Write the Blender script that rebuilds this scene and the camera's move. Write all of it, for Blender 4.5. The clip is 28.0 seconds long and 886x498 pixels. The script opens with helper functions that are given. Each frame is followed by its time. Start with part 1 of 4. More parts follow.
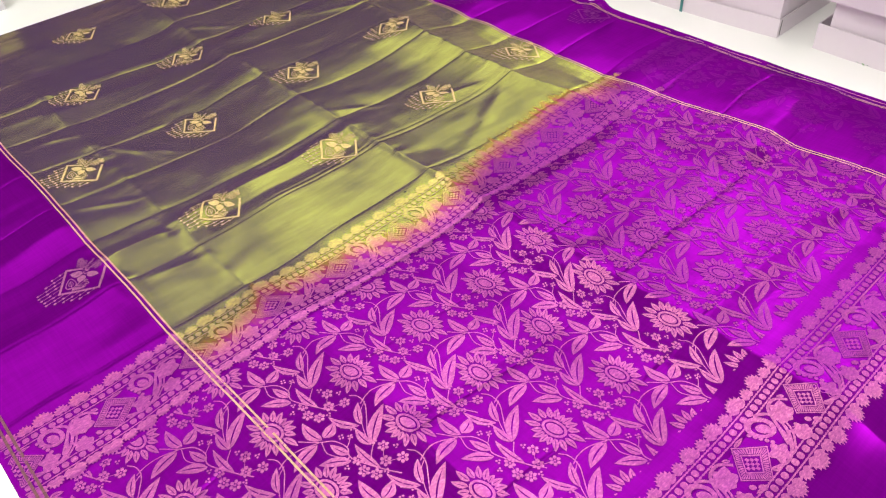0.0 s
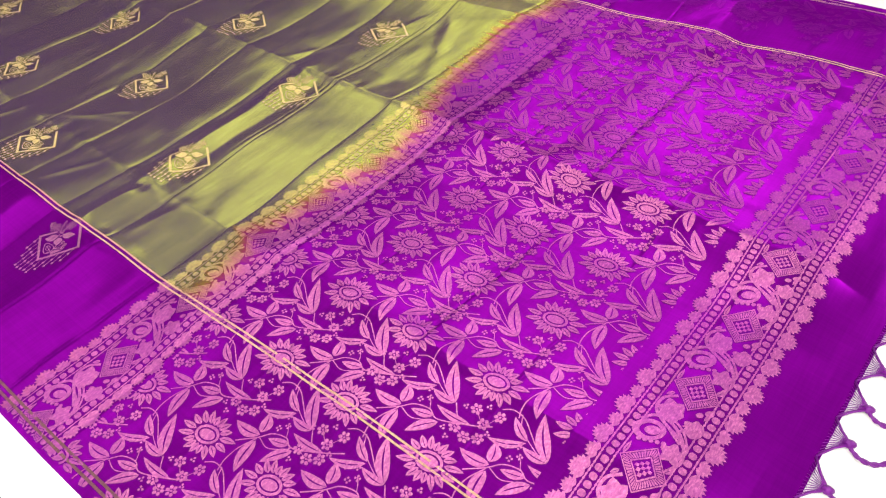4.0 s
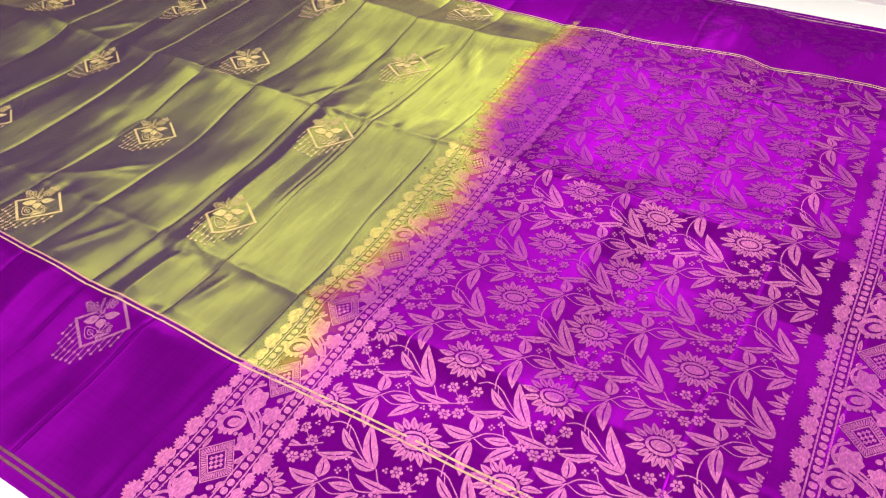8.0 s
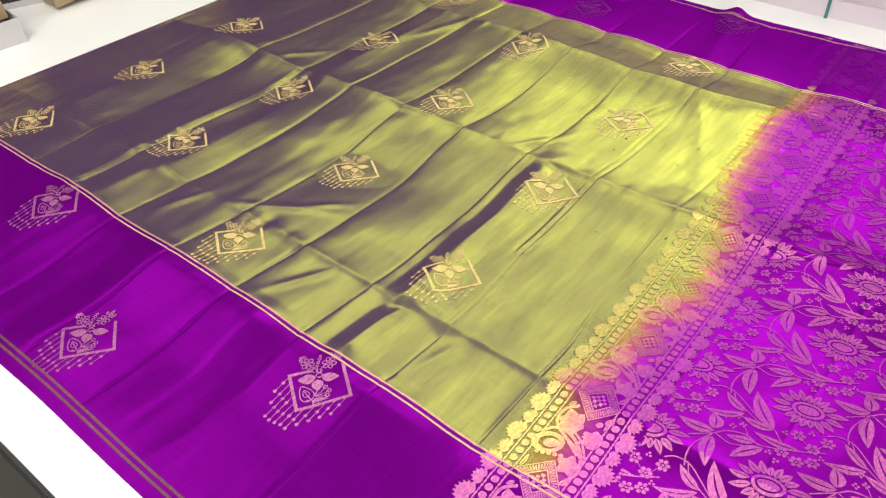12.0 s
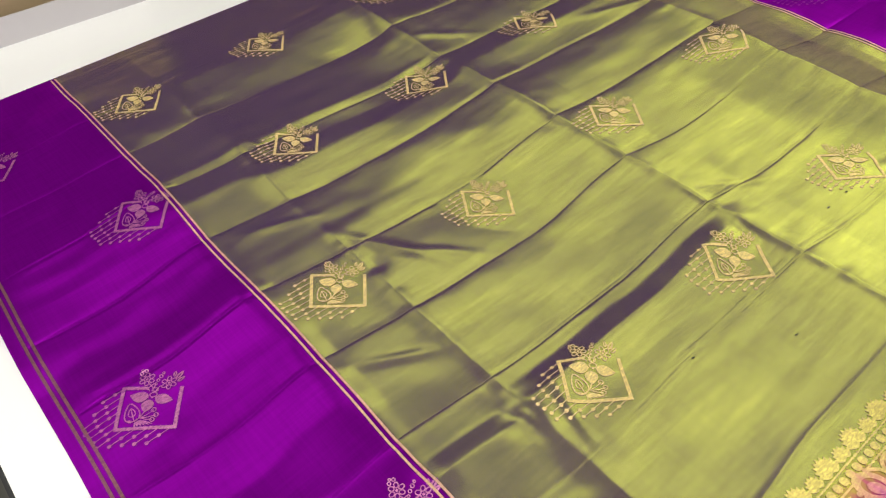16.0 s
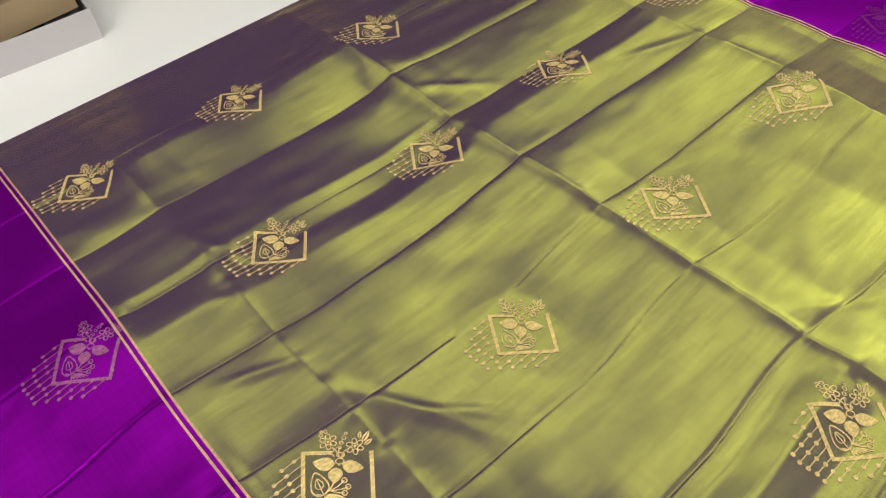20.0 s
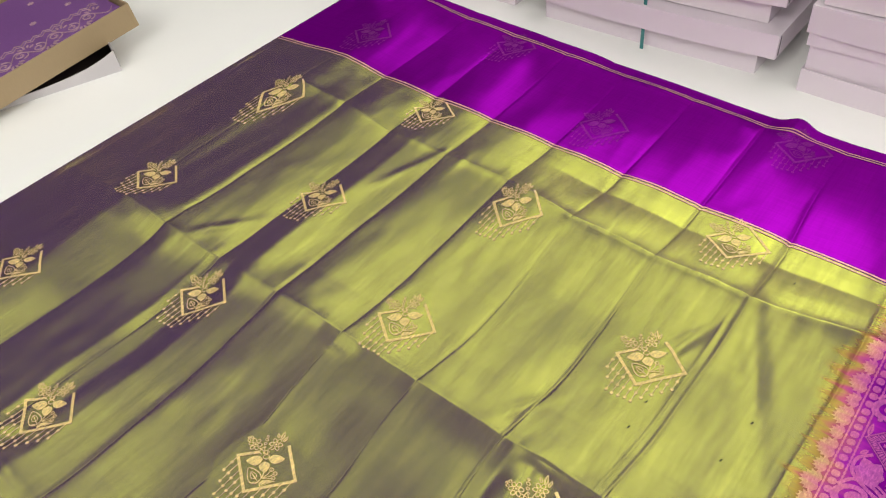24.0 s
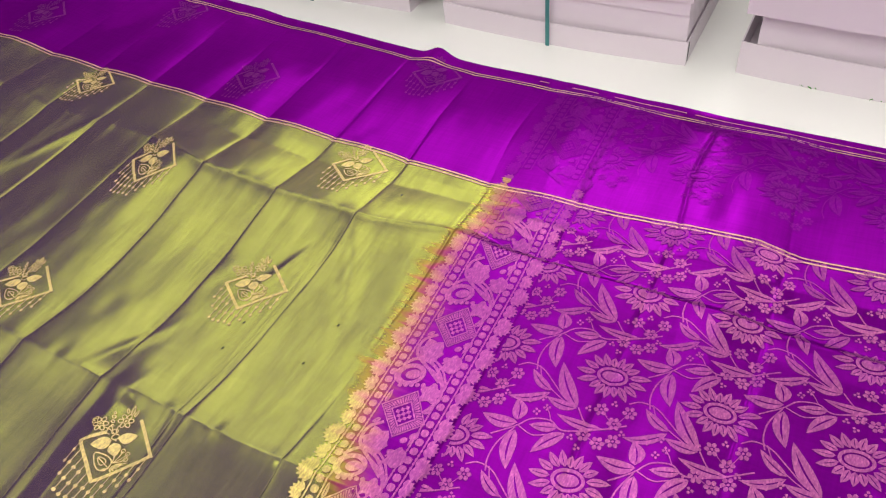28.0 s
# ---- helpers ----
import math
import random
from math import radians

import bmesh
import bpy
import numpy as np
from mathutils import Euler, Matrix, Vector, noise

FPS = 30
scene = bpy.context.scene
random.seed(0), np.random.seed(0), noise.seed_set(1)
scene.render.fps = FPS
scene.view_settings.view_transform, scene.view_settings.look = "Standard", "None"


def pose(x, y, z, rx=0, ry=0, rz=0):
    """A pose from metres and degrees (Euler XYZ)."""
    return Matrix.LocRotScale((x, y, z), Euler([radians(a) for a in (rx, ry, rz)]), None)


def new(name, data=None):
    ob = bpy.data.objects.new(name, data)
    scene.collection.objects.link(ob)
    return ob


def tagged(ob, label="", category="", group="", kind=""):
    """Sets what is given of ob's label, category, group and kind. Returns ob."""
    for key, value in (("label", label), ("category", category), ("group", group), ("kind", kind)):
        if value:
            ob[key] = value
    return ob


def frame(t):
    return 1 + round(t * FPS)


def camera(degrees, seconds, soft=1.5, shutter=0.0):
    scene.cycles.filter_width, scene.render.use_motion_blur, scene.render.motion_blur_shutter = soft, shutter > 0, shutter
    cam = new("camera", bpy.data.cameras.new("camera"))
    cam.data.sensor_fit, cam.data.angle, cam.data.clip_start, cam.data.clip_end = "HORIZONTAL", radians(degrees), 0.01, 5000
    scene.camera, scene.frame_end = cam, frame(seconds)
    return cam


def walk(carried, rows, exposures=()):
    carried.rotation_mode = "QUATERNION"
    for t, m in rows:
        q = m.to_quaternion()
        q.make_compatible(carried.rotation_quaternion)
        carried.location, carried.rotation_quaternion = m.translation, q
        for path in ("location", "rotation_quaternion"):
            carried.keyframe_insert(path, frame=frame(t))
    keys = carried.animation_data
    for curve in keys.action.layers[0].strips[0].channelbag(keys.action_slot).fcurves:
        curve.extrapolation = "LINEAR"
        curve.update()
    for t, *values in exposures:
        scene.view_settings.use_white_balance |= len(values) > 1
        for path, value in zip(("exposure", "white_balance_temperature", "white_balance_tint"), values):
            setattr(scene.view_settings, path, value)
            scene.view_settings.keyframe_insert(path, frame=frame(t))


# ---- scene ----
cam = camera(60.6, 28.0, soft=1.15)
ROWS = [
    (0.0, 0.6342, -0.1494, 0.5774, 49.03, 3.28, 46.94),
    (0.5, 0.6379, -0.1410, 0.5644, 48.19, 3.60, 46.50),
    (1.0, 0.6489, -0.1450, 0.5618, 47.34, 4.45, 45.40),
    (1.5, 0.6558, -0.1516, 0.5547, 46.87, 5.12, 44.48),
    (2.0, 0.6592, -0.1657, 0.5513, 46.45, 5.24, 43.64),
    (2.5, 0.6633, -0.1807, 0.5523, 46.28, 5.06, 42.74),
    (3.0, 0.6575, -0.1961, 0.5523, 46.19, 4.95, 41.89),
    (3.5, 0.6478, -0.2083, 0.5516, 46.26, 5.10, 40.84),
    (5.5, 0.5685, -0.2383, 0.5488, 45.19, 4.44, 34.66),
    (6.0, 0.5377, -0.2480, 0.5522, 45.12, 4.13, 33.58),
    (6.5, 0.5002, -0.2592, 0.5577, 45.45, 3.80, 32.68),
    (7.0, 0.4707, -0.2671, 0.5586, 45.89, 3.31, 31.47),
    (7.5, 0.4457, -0.2767, 0.5547, 46.39, 2.82, 30.89),
    (8.0, 0.4224, -0.2836, 0.5541, 46.76, 2.39, 30.83),
    (8.5, 0.3984, -0.2923, 0.5521, 47.02, 2.22, 30.49),
    (9.0, 0.3755, -0.3042, 0.5473, 47.42, 2.13, 30.24),
    (9.5, 0.3433, -0.3153, 0.5395, 48.30, 1.86, 30.62),
    (10.0, 0.3044, -0.3191, 0.5246, 49.12, 1.56, 32.27),
    (10.5, 0.2837, -0.3175, 0.5209, 49.79, 1.34, 34.11),
    (11.0, 0.2629, -0.3075, 0.5168, 50.09, 1.29, 35.43),
    (11.5, 0.2420, -0.3043, 0.5115, 49.99, 1.51, 36.73),
    (12.0, 0.2226, -0.3050, 0.5123, 50.24, 1.55, 38.53),
    (12.5, 0.2085, -0.3012, 0.5105, 50.60, 1.71, 40.25),
    (13.0, 0.1927, -0.2906, 0.5112, 50.41, 2.04, 41.59),
    (13.5, 0.1752, -0.2662, 0.5065, 50.01, 2.19, 42.93),
    (15.5, 0.1048, -0.1660, 0.4934, 46.41, 3.58, 49.61),
    (16.0, 0.0754, -0.1507, 0.4912, 45.74, 3.96, 49.74),
    (16.5, 0.0402, -0.1427, 0.4878, 45.09, 4.06, 49.39),
    (17.0, 0.0016, -0.1348, 0.4855, 44.59, 4.38, 48.95),
    (17.5, -0.0280, -0.1245, 0.4801, 44.00, 4.61, 48.54),
    (18.0, -0.0502, -0.1148, 0.4881, 43.94, 4.28, 48.37),
    (18.5, -0.0699, -0.0960, 0.4899, 43.75, 3.76, 48.23),
    (19.0, -0.0839, -0.0729, 0.4894, 43.49, 3.84, 48.47),
    (19.5, -0.0939, -0.0485, 0.4863, 43.39, 4.27, 48.65),
    (20.0, -0.1025, -0.0259, 0.4821, 42.92, 4.82, 48.51),
    (20.5, -0.1146, 0.0089, 0.4855, 42.61, 5.39, 47.43),
    (21.0, -0.1188, 0.0494, 0.5001, 42.69, 6.07, 46.02),
    (21.5, -0.1280, 0.0879, 0.5201, 42.71, 6.00, 44.85),
    (23.5, -0.0216, 0.1025, 0.5712, 45.00, 5.64, 40.45),
    (24.0, 0.0267, 0.0980, 0.5812, 45.74, 5.61, 39.15),
    (24.5, 0.0717, 0.0960, 0.5860, 46.20, 5.60, 37.90),
    (25.0, 0.1151, 0.1009, 0.5752, 46.11, 5.94, 36.95),
    (25.5, 0.1604, 0.1161, 0.5602, 45.85, 6.48, 35.58),
    (26.0, 0.1925, 0.1400, 0.5425, 45.42, 6.97, 33.67),
    (26.5, 0.2187, 0.1646, 0.5277, 44.27, 7.32, 31.29),
    (27.0, 0.2490, 0.1864, 0.5182, 43.05, 6.51, 29.17),
    (27.5, 0.2705, 0.2034, 0.5195, 43.06, 6.00, 28.15),
    (28.0, 0.2869, 0.1984, 0.5260, 44.12, 5.48, 27.59),
]
EXPOSURES = [(0.0, 0.36), (9.0, 0.34), (13.5, 0.20), (15.5, 0.04), (18.0, -0.12), (21.5, -0.10), (23.5, 0.12), (28.0, 0.12)]
walk(cam, [(t, pose(x, y, z, rx, ry, rz)) for t, x, y, z, rx, ry, rz in ROWS], EXPOSURES)

# ---- world and lights: a room lit by assumed ceiling panels and an added wall fill ----
world = bpy.data.worlds.new("room_air")
world.use_nodes = True
world.node_tree.nodes["Background"].inputs[0].default_value = (0.9, 0.95, 1.0, 1)
world.node_tree.nodes["Background"].inputs[1].default_value = 0.05
scene.world = world

TABLE_Z = -0.010
FLOOR_Z = -0.76
CEIL_Z = 1.95
ROOM = (-2.9, 3.2, -2.2, 3.6)          # x0, x1, y0, y1

# ceiling panels are out of view; placed and powered to steer the silk's sheen
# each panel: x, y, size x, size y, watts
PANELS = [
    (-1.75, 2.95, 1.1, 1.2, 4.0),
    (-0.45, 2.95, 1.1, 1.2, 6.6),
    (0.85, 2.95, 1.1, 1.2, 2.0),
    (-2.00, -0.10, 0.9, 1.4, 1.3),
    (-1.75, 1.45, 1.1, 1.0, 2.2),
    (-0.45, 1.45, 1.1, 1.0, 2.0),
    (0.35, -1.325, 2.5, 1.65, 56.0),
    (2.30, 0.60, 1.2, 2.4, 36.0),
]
# added fill on the far wall, brightens the silk beyond the folds
FILL_PANEL = (-0.85, 3.60, 1.66, 2.5, 0.50, 2.6)      # x, y, z, width, height, watts


# ---- materials ----
def material(name):
    m = bpy.data.materials.new(name)
    m.use_nodes = True
    nt = m.node_tree
    nt.nodes.clear()
    return m, nt.nodes, nt.links


def node(nodes, kind, **values):
    n = nodes.new(kind)
    for k, v in values.items():
        n.inputs[k.replace("_", " ")].default_value = v
    return n


def ramp(nodes, stops, mode="LINEAR"):
    n = nodes.new("ShaderNodeValToRGB")
    n.color_ramp.interpolation = mode
    while len(n.color_ramp.elements) < len(stops):
        n.color_ramp.elements.new(0.5)
    for e, (p, c) in zip(n.color_ramp.elements, stops):
        e.position, e.color = p, (*c, 1) if len(c) == 3 else c
    return n


def maths(nodes, links, op, a, b=None, c=None):
    n = nodes.new("ShaderNodeMath")
    n.operation = op
    for i, v in enumerate((a, b, c)):
        if v is None:
            continue
        if isinstance(v, (int, float)):
            n.inputs[i].default_value = v
        else:
            links.new(v, n.inputs[i])
    return n.outputs[0]


def place(nodes, links, scale=(1, 1, 1)):
    tc = nodes.new("ShaderNodeTexCoord")
    mp = nodes.new("ShaderNodeMapping")
    mp.inputs["Scale"].default_value = scale
    links.new(tc.outputs["Object"], mp.inputs["Vector"])
    return mp.outputs[0]


def noise_tex(nodes, links, scale, stretch=(1, 1, 1), detail=3.0, rough=0.55):
    n = node(nodes, "ShaderNodeTexNoise", Scale=scale, Detail=detail, Roughness=rough)
    links.new(place(nodes, links, stretch), n.inputs["Vector"])
    return n.outputs["Fac"]


def mixed(nodes, links, fac, a, b, blend="MIX"):
    n = nodes.new("ShaderNodeMix")
    n.data_type, n.blend_type = "RGBA", blend
    for sock, v in ((n.inputs[0], fac), (n.inputs[6], a), (n.inputs[7], b)):
        if isinstance(v, (int, float)):
            sock.default_value = v
        elif isinstance(v, tuple):
            sock.default_value = (*v, 1)
        else:
            links.new(v, sock)
    return n.outputs[2]


def silk_finish(nodes, links, diffuse, gloss, amount, rough):
    """Woven silk: matt threads under the sheen of the crossing threads, with slubs and a fine weave."""
    slub_a = noise_tex(nodes, links, 60, (0.35, 7, 1), 2.0)
    slub_b = noise_tex(nodes, links, 60, (7, 0.35, 1), 2.0)
    cloud = noise_tex(nodes, links, 9, (1, 1, 1), 3.0)
    slubs = maths(nodes, links, "ADD", slub_a, slub_b)
    shade = maths(nodes, links, "MULTIPLY_ADD", slubs, 0.26, 0.74)
    shade = maths(nodes, links, "MULTIPLY", shade, maths(nodes, links, "MULTIPLY_ADD", cloud, 0.16, 0.92))
    dcol = mixed(nodes, links, 1.0, diffuse, shade, "MULTIPLY")
    mottle = noise_tex(nodes, links, 15, (3.2, 0.55, 1), 4.0, 0.6)
    gshade = maths(nodes, links, "MULTIPLY", shade, maths(nodes, links, "MULTIPLY_ADD", mottle, 0.95, 0.54))
    fine = noise_tex(nodes, links, 70, (2.6, 0.30, 1), 3.0, 0.6)
    gshade = maths(nodes, links, "MULTIPLY", gshade, maths(nodes, links, "MULTIPLY_ADD", fine, 0.36, 0.82))
    gcol = mixed(nodes, links, 1.0, gloss, gshade, "MULTIPLY")
    bump = nodes.new("ShaderNodeBump")
    bump.inputs["Strength"].default_value = 0.012
    bump.inputs["Distance"].default_value = 0.0006
    links.new(slubs, bump.inputs["Height"])
    d = node(nodes, "ShaderNodeBsdfDiffuse", Roughness=0.6)
    g = node(nodes, "ShaderNodeBsdfAnisotropic", Roughness=rough)
    g.distribution = "GGX"
    mx = node(nodes, "ShaderNodeMixShader", Fac=amount)
    out = nodes.new("ShaderNodeOutputMaterial")
    links.new(dcol, d.inputs["Color"])
    links.new(gcol, g.inputs["Color"])
    for s in (d, g):
        links.new(bump.outputs[0], s.inputs["Normal"])
    links.new(d.outputs[0], mx.inputs[1])
    links.new(g.outputs[0], mx.inputs[2])
    links.new(mx.outputs[0], out.inputs[0])


PURPLE_D, PURPLE_G = (0.150, 0.001, 0.215), (0.37, 0.004, 0.485)
BODY_D, BODY_G = (0.084, 0.026, 0.148), (0.665, 0.735, 0.070)
SILK_MIX, SILK_ROUGH = 0.48, 0.255


def purple_silk():
    m, n, l = material("violet_silk")
    rgb_d, rgb_g = n.new("ShaderNodeRGB"), n.new("ShaderNodeRGB")
    rgb_d.outputs[0].default_value, rgb_g.outputs[0].default_value = (*PURPLE_D, 1), (*PURPLE_G, 1)
    silk_finish(n, l, rgb_d.outputs[0], rgb_g.outputs[0], SILK_MIX, SILK_ROUGH)
    return m


IN0, IN1 = -0.007, 0.745        # inner lines of the borders


def dye_factor(n, l):
    """0 on the green body, 1 on the violet end piece, with a bleeding, streaky dye line between them."""
    tc = n.new("ShaderNodeTexCoord")
    sep = n.new("ShaderNodeSeparateXYZ")
    l.new(tc.outputs["Object"], sep.inputs[0])
    stops = ((-.10, .044), (.078, .042), (.088, .018), (.125, .032), (.20, .040), (.26, .052), (.345, .050), (.38, .040), (.40, .029), (.45, .014), (.57, .003), (.64, -.003), (.66, .010), (.72, .017))
    line = ramp(n, [((v + 0.1) / 0.9, (d + 0.05,) * 3) for v, d in stops])
    mr = node(n, "ShaderNodeMapRange")
    mr.inputs["From Min"].default_value, mr.inputs["From Max"].default_value = -0.1, 0.8
    l.new(sep.outputs["Y"], mr.inputs["Value"])
    l.new(mr.outputs[0], line.inputs[0])
    streak = noise_tex(n, l, 34, (0.25, 3.0, 1), 4.0, 0.6)
    wander = noise_tex(n, l, 13, (0.6, 1, 1), 2.0)
    x = maths(n, l, "SUBTRACT", maths(n, l, "ADD", sep.outputs["X"], 0.05), line.outputs[0])
    x = maths(n, l, "ADD", x, maths(n, l, "MULTIPLY_ADD", streak, 0.060, -0.030))
    x = maths(n, l, "ADD", x, maths(n, l, "MULTIPLY_ADD", wander, 0.030, -0.015))
    f = maths(n, l, "MULTIPLY_ADD", x, 15.0, 0.31)
    # the borders are violet all along
    f = maths(n, l, "ADD", f, maths(n, l, "LESS_THAN", sep.outputs["Y"], IN0))
    f = maths(n, l, "ADD", f, maths(n, l, "GREATER_THAN", sep.outputs["Y"], IN1 + 0.004))
    return f, sep


def field_silk():
    m, n, l = material("shot_silk_green_violet")
    f, sep = dye_factor(n, l)
    d = ramp(n, [(0.0, BODY_D), (0.14, BODY_D), (0.36, (0.30, 0.16, 0.05)), (0.52, (0.36, 0.05, 0.13)), (0.78, (0.27, 0.004, 0.28)), (1.0, PURPLE_D)])
    g = ramp(n, [(0.0, BODY_G), (0.18, BODY_G), (0.40, (0.58, 0.42, 0.10)), (0.55, (0.58, 0.14, 0.24)), (0.78, (0.44, 0.04, 0.44)), (1.0, PURPLE_G)])
    l.new(f, d.inputs[0])
    l.new(f, g.inputs[0])
    silk_finish(n, l, d.outputs[0], g.outputs[0], SILK_MIX, SILK_ROUGH)
    return m


def zari(name, colour, dyed=None, metal=0.75, rough=0.4, lean=(0.20, -0.50), ground=None, cover=0.56, loose=0.34):
    """Metal thread brocade: rows of fine stitches, slightly tarnished, with the sheen of the ground silk between them."""
    m, n, l = material(name)
    grain = noise_tex(n, l, 650, (1, 0.4, 1), 2.0)
    wear = noise_tex(n, l, 25, (1, 1, 1), 3.0)
    col, matt = colour, BODY_D if ground else PURPLE_D
    if dyed:
        f, _ = dye_factor(n, l)
        r = ramp(n, [(0.0, dyed), (0.26, dyed), (0.50, tuple(0.5 * a + 0.5 * b for a, b in zip(dyed, colour))), (0.78, colour)])
        l.new(f, r.inputs[0])
        col = r.outputs[0]
        gr = ramp(n, [(0.0, BODY_G), (0.18, BODY_G), (0.55, (0.58, 0.14, 0.24)), (1.0, PURPLE_G)])
        l.new(f, gr.inputs[0])
        ground = gr.outputs[0]
        dr = ramp(n, [(0.0, BODY_D), (0.18, BODY_D), (0.55, (0.36, 0.05, 0.13)), (1.0, PURPLE_D)])
        l.new(f, dr.inputs[0])
        matt = dr.outputs[0]
    shade = maths(n, l, "MULTIPLY_ADD", grain, 1.1, 0.45)
    shade = maths(n, l, "MULTIPLY", shade, maths(n, l, "MULTIPLY_ADD", wear, 0.4, 0.8))
    col = mixed(n, l, 1.0, col, shade, "MULTIPLY")
    bump = n.new("ShaderNodeBump")
    bump.inputs["Strength"].default_value, bump.inputs["Distance"].default_value = 0.25, 0.001
    l.new(grain, bump.inputs["Height"])
    # the floating metal threads lie on a slant in the weave
    geo, slant = n.new("ShaderNodeNewGeometry"), n.new("ShaderNodeVectorMath")
    slant.inputs[1].default_value = (*lean, 0)
    unit = n.new("ShaderNodeVectorMath")
    unit.operation = "NORMALIZE"
    l.new(geo.outputs["Normal"], slant.inputs[0])
    l.new(slant.outputs[0], unit.inputs[0])
    l.new(unit.outputs[0], bump.inputs["Normal"])
    p = node(n, "ShaderNodeBsdfPrincipled", Metallic=metal, Roughness=rough)
    out = n.new("ShaderNodeOutputMaterial")
    l.new(col, p.inputs["Base Color"])
    l.new(bump.outputs[0], p.inputs["Normal"])
    silk = node(n, "ShaderNodeBsdfAnisotropic", Roughness=SILK_ROUGH)
    silk.distribution = "GGX"
    l.new(mixed(n, l, 0.0, ground or PURPLE_G, (0, 0, 0)), silk.inputs["Color"])
    under = node(n, "ShaderNodeBsdfDiffuse", Roughness=0.6)
    l.new(mixed(n, l, 0.0, matt, (0, 0, 0)), under.inputs["Color"])
    cloth = node(n, "ShaderNodeMixShader", Fac=SILK_MIX)
    l.new(under.outputs[0], cloth.inputs[1])
    l.new(silk.outputs[0], cloth.inputs[2])
    # the stitches lie open here and there, and let the ground show
    stitch = noise_tex(n, l, 420, (1.5, 0.6, 1), 3.0, 0.7)
    close = ramp(n, [(0.32, (loose,) * 3), (0.50, (cover,) * 3), (0.62, (min(1.0, cover * 1.45),) * 3)])
    l.new(stitch, close.inputs[0])
    mx = n.new("ShaderNodeMixShader")
    l.new(close.outputs[0], mx.inputs[0])
    l.new(cloth.outputs[0], mx.inputs[1])
    l.new(p.outputs[0], mx.inputs[2])
    l.new(mx.outputs[0], out.inputs[0])
    return m


def plain(name, colour, rough=0.5, spread=0.12, scale=30, metal=0.0, bump_amount=0.05, stretch=(1, 1, 1), emit=None):
    m, n, l = material(name)
    a = noise_tex(n, l, scale, stretch, 4.0)
    b = noise_tex(n, l, scale / 9, (1, 1, 1), 2.0)
    shade = maths(n, l, "MULTIPLY_ADD", a, spread, 1 - spread / 2)
    shade = maths(n, l, "MULTIPLY", shade, maths(n, l, "MULTIPLY_ADD", b, spread, 1 - spread / 2))
    col = mixed(n, l, 1.0, colour, shade, "MULTIPLY")
    bp = n.new("ShaderNodeBump")
    bp.inputs["Strength"].default_value, bp.inputs["Distance"].default_value = bump_amount, 0.003
    l.new(a, bp.inputs["Height"])
    p = node(n, "ShaderNodeBsdfPrincipled", Metallic=metal, Roughness=rough)
    out = n.new("ShaderNodeOutputMaterial")
    l.new(col, p.inputs["Base Color"])
    l.new(bp.outputs[0], p.inputs["Normal"])
    if emit:
        p.inputs["Emission Color"].default_value = (1.0, 0.97, 0.92, 1)
        p.inputs["Emission Strength"].default_value = emit
    l.new(p.outputs[0], out.inputs[0])
    return m


M_PURPLE = purple_silk()
M_FIELD = field_silk()
M_ZARI_PINK = zari("rose_zari_thread", (0.55, 0.158, 0.33), (0.76, 0.59, 0.155), metal=0.76, cover=0.375)
# faint zari copy for the far border: washed-out sheen put into the colour
M_ZARI_GLARE = zari("glare_faded_zari", (0.28, 0.06, 0.22), (0.32, 0.14, 0.16), metal=0.6, cover=0.08, loose=0.06)
M_ZARI_BORDER = zari("rose_zari_border", (0.42, 0.15, 0.29), metal=0.45, lean=(0.12, -0.35), cover=0.84)
# far border motifs, paler copy for the same painted sheen
M_ZARI_GLARE_BORDER = zari("glare_faded_border_zari", (0.26, 0.07, 0.20), metal=0.5, cover=0.24, loose=0.12)
M_ZARI_GOLD = zari("gold_zari_thread", (0.78, 0.60, 0.215), metal=0.25, lean=(0.08, -0.22), ground=BODY_G, cover=0.85, loose=0.6)
M_ZARI_LINE = zari("pale_gold_zari_line", (0.78, 0.50, 0.31), metal=0.45, rough=0.4, lean=(0.0, 0.0), cover=0.9, loose=0.8)
# darker copy of the line zari; its dark reflection is put into the colour
M_ZARI_LINE_SHADED = zari("shaded_zari_line", (0.30, 0.15, 0.13), metal=0.75, rough=0.4, lean=(-0.025, 0.10), cover=0.85, loose=0.7)
M_TABLE = plain("white_laminate", (0.90, 0.91, 0.88), 0.32, 0.03, 8, bump_amount=0.01)
M_EDGE = plain("dark_edge_band", (0.03, 0.03, 0.03), 0.5)
M_CARD = plain("lavender_white_card", (0.69, 0.62, 0.68), 0.36, 0.05, 40, bump_amount=0.03)
M_KRAFT = plain("brown_kraft_card", (0.35, 0.26, 0.15), 0.6, 0.14, 90, stretch=(1, 6, 1))
M_WHITE_CARD = plain("white_card", (0.54, 0.52, 0.54), 0.45, 0.05, 50)
M_STRAP = plain("teal_plastic_strap", (0.04, 0.19, 0.19), 0.3, 0.2, 120)
M_FOLDED = plain("dull_violet_silk", (0.16, 0.06, 0.22), 0.45, 0.25, 60, stretch=(1, 10, 1))
M_TASSEL = plain("violet_silk_cord", (0.17, 0.003, 0.24), 0.4, 0.4, 400, bump_amount=0.4)
M_WALL = plain("cream_wall_paint", (0.62, 0.60, 0.56), 0.7, 0.08, 6)
# unseen west wall, kept dark so the silk mirrors little light from there
M_DARKWALL = plain("dark_unseen_wall", (0.075, 0.062, 0.055), 0.6, 0.3, 5)
M_FLOOR = plain("grey_floor_tile", (0.10, 0.10, 0.085), 0.45, 0.25, 12)
M_CEIL = plain("grey_ceiling_paint", (0.42, 0.42, 0.42), 0.8, 0.04, 6)
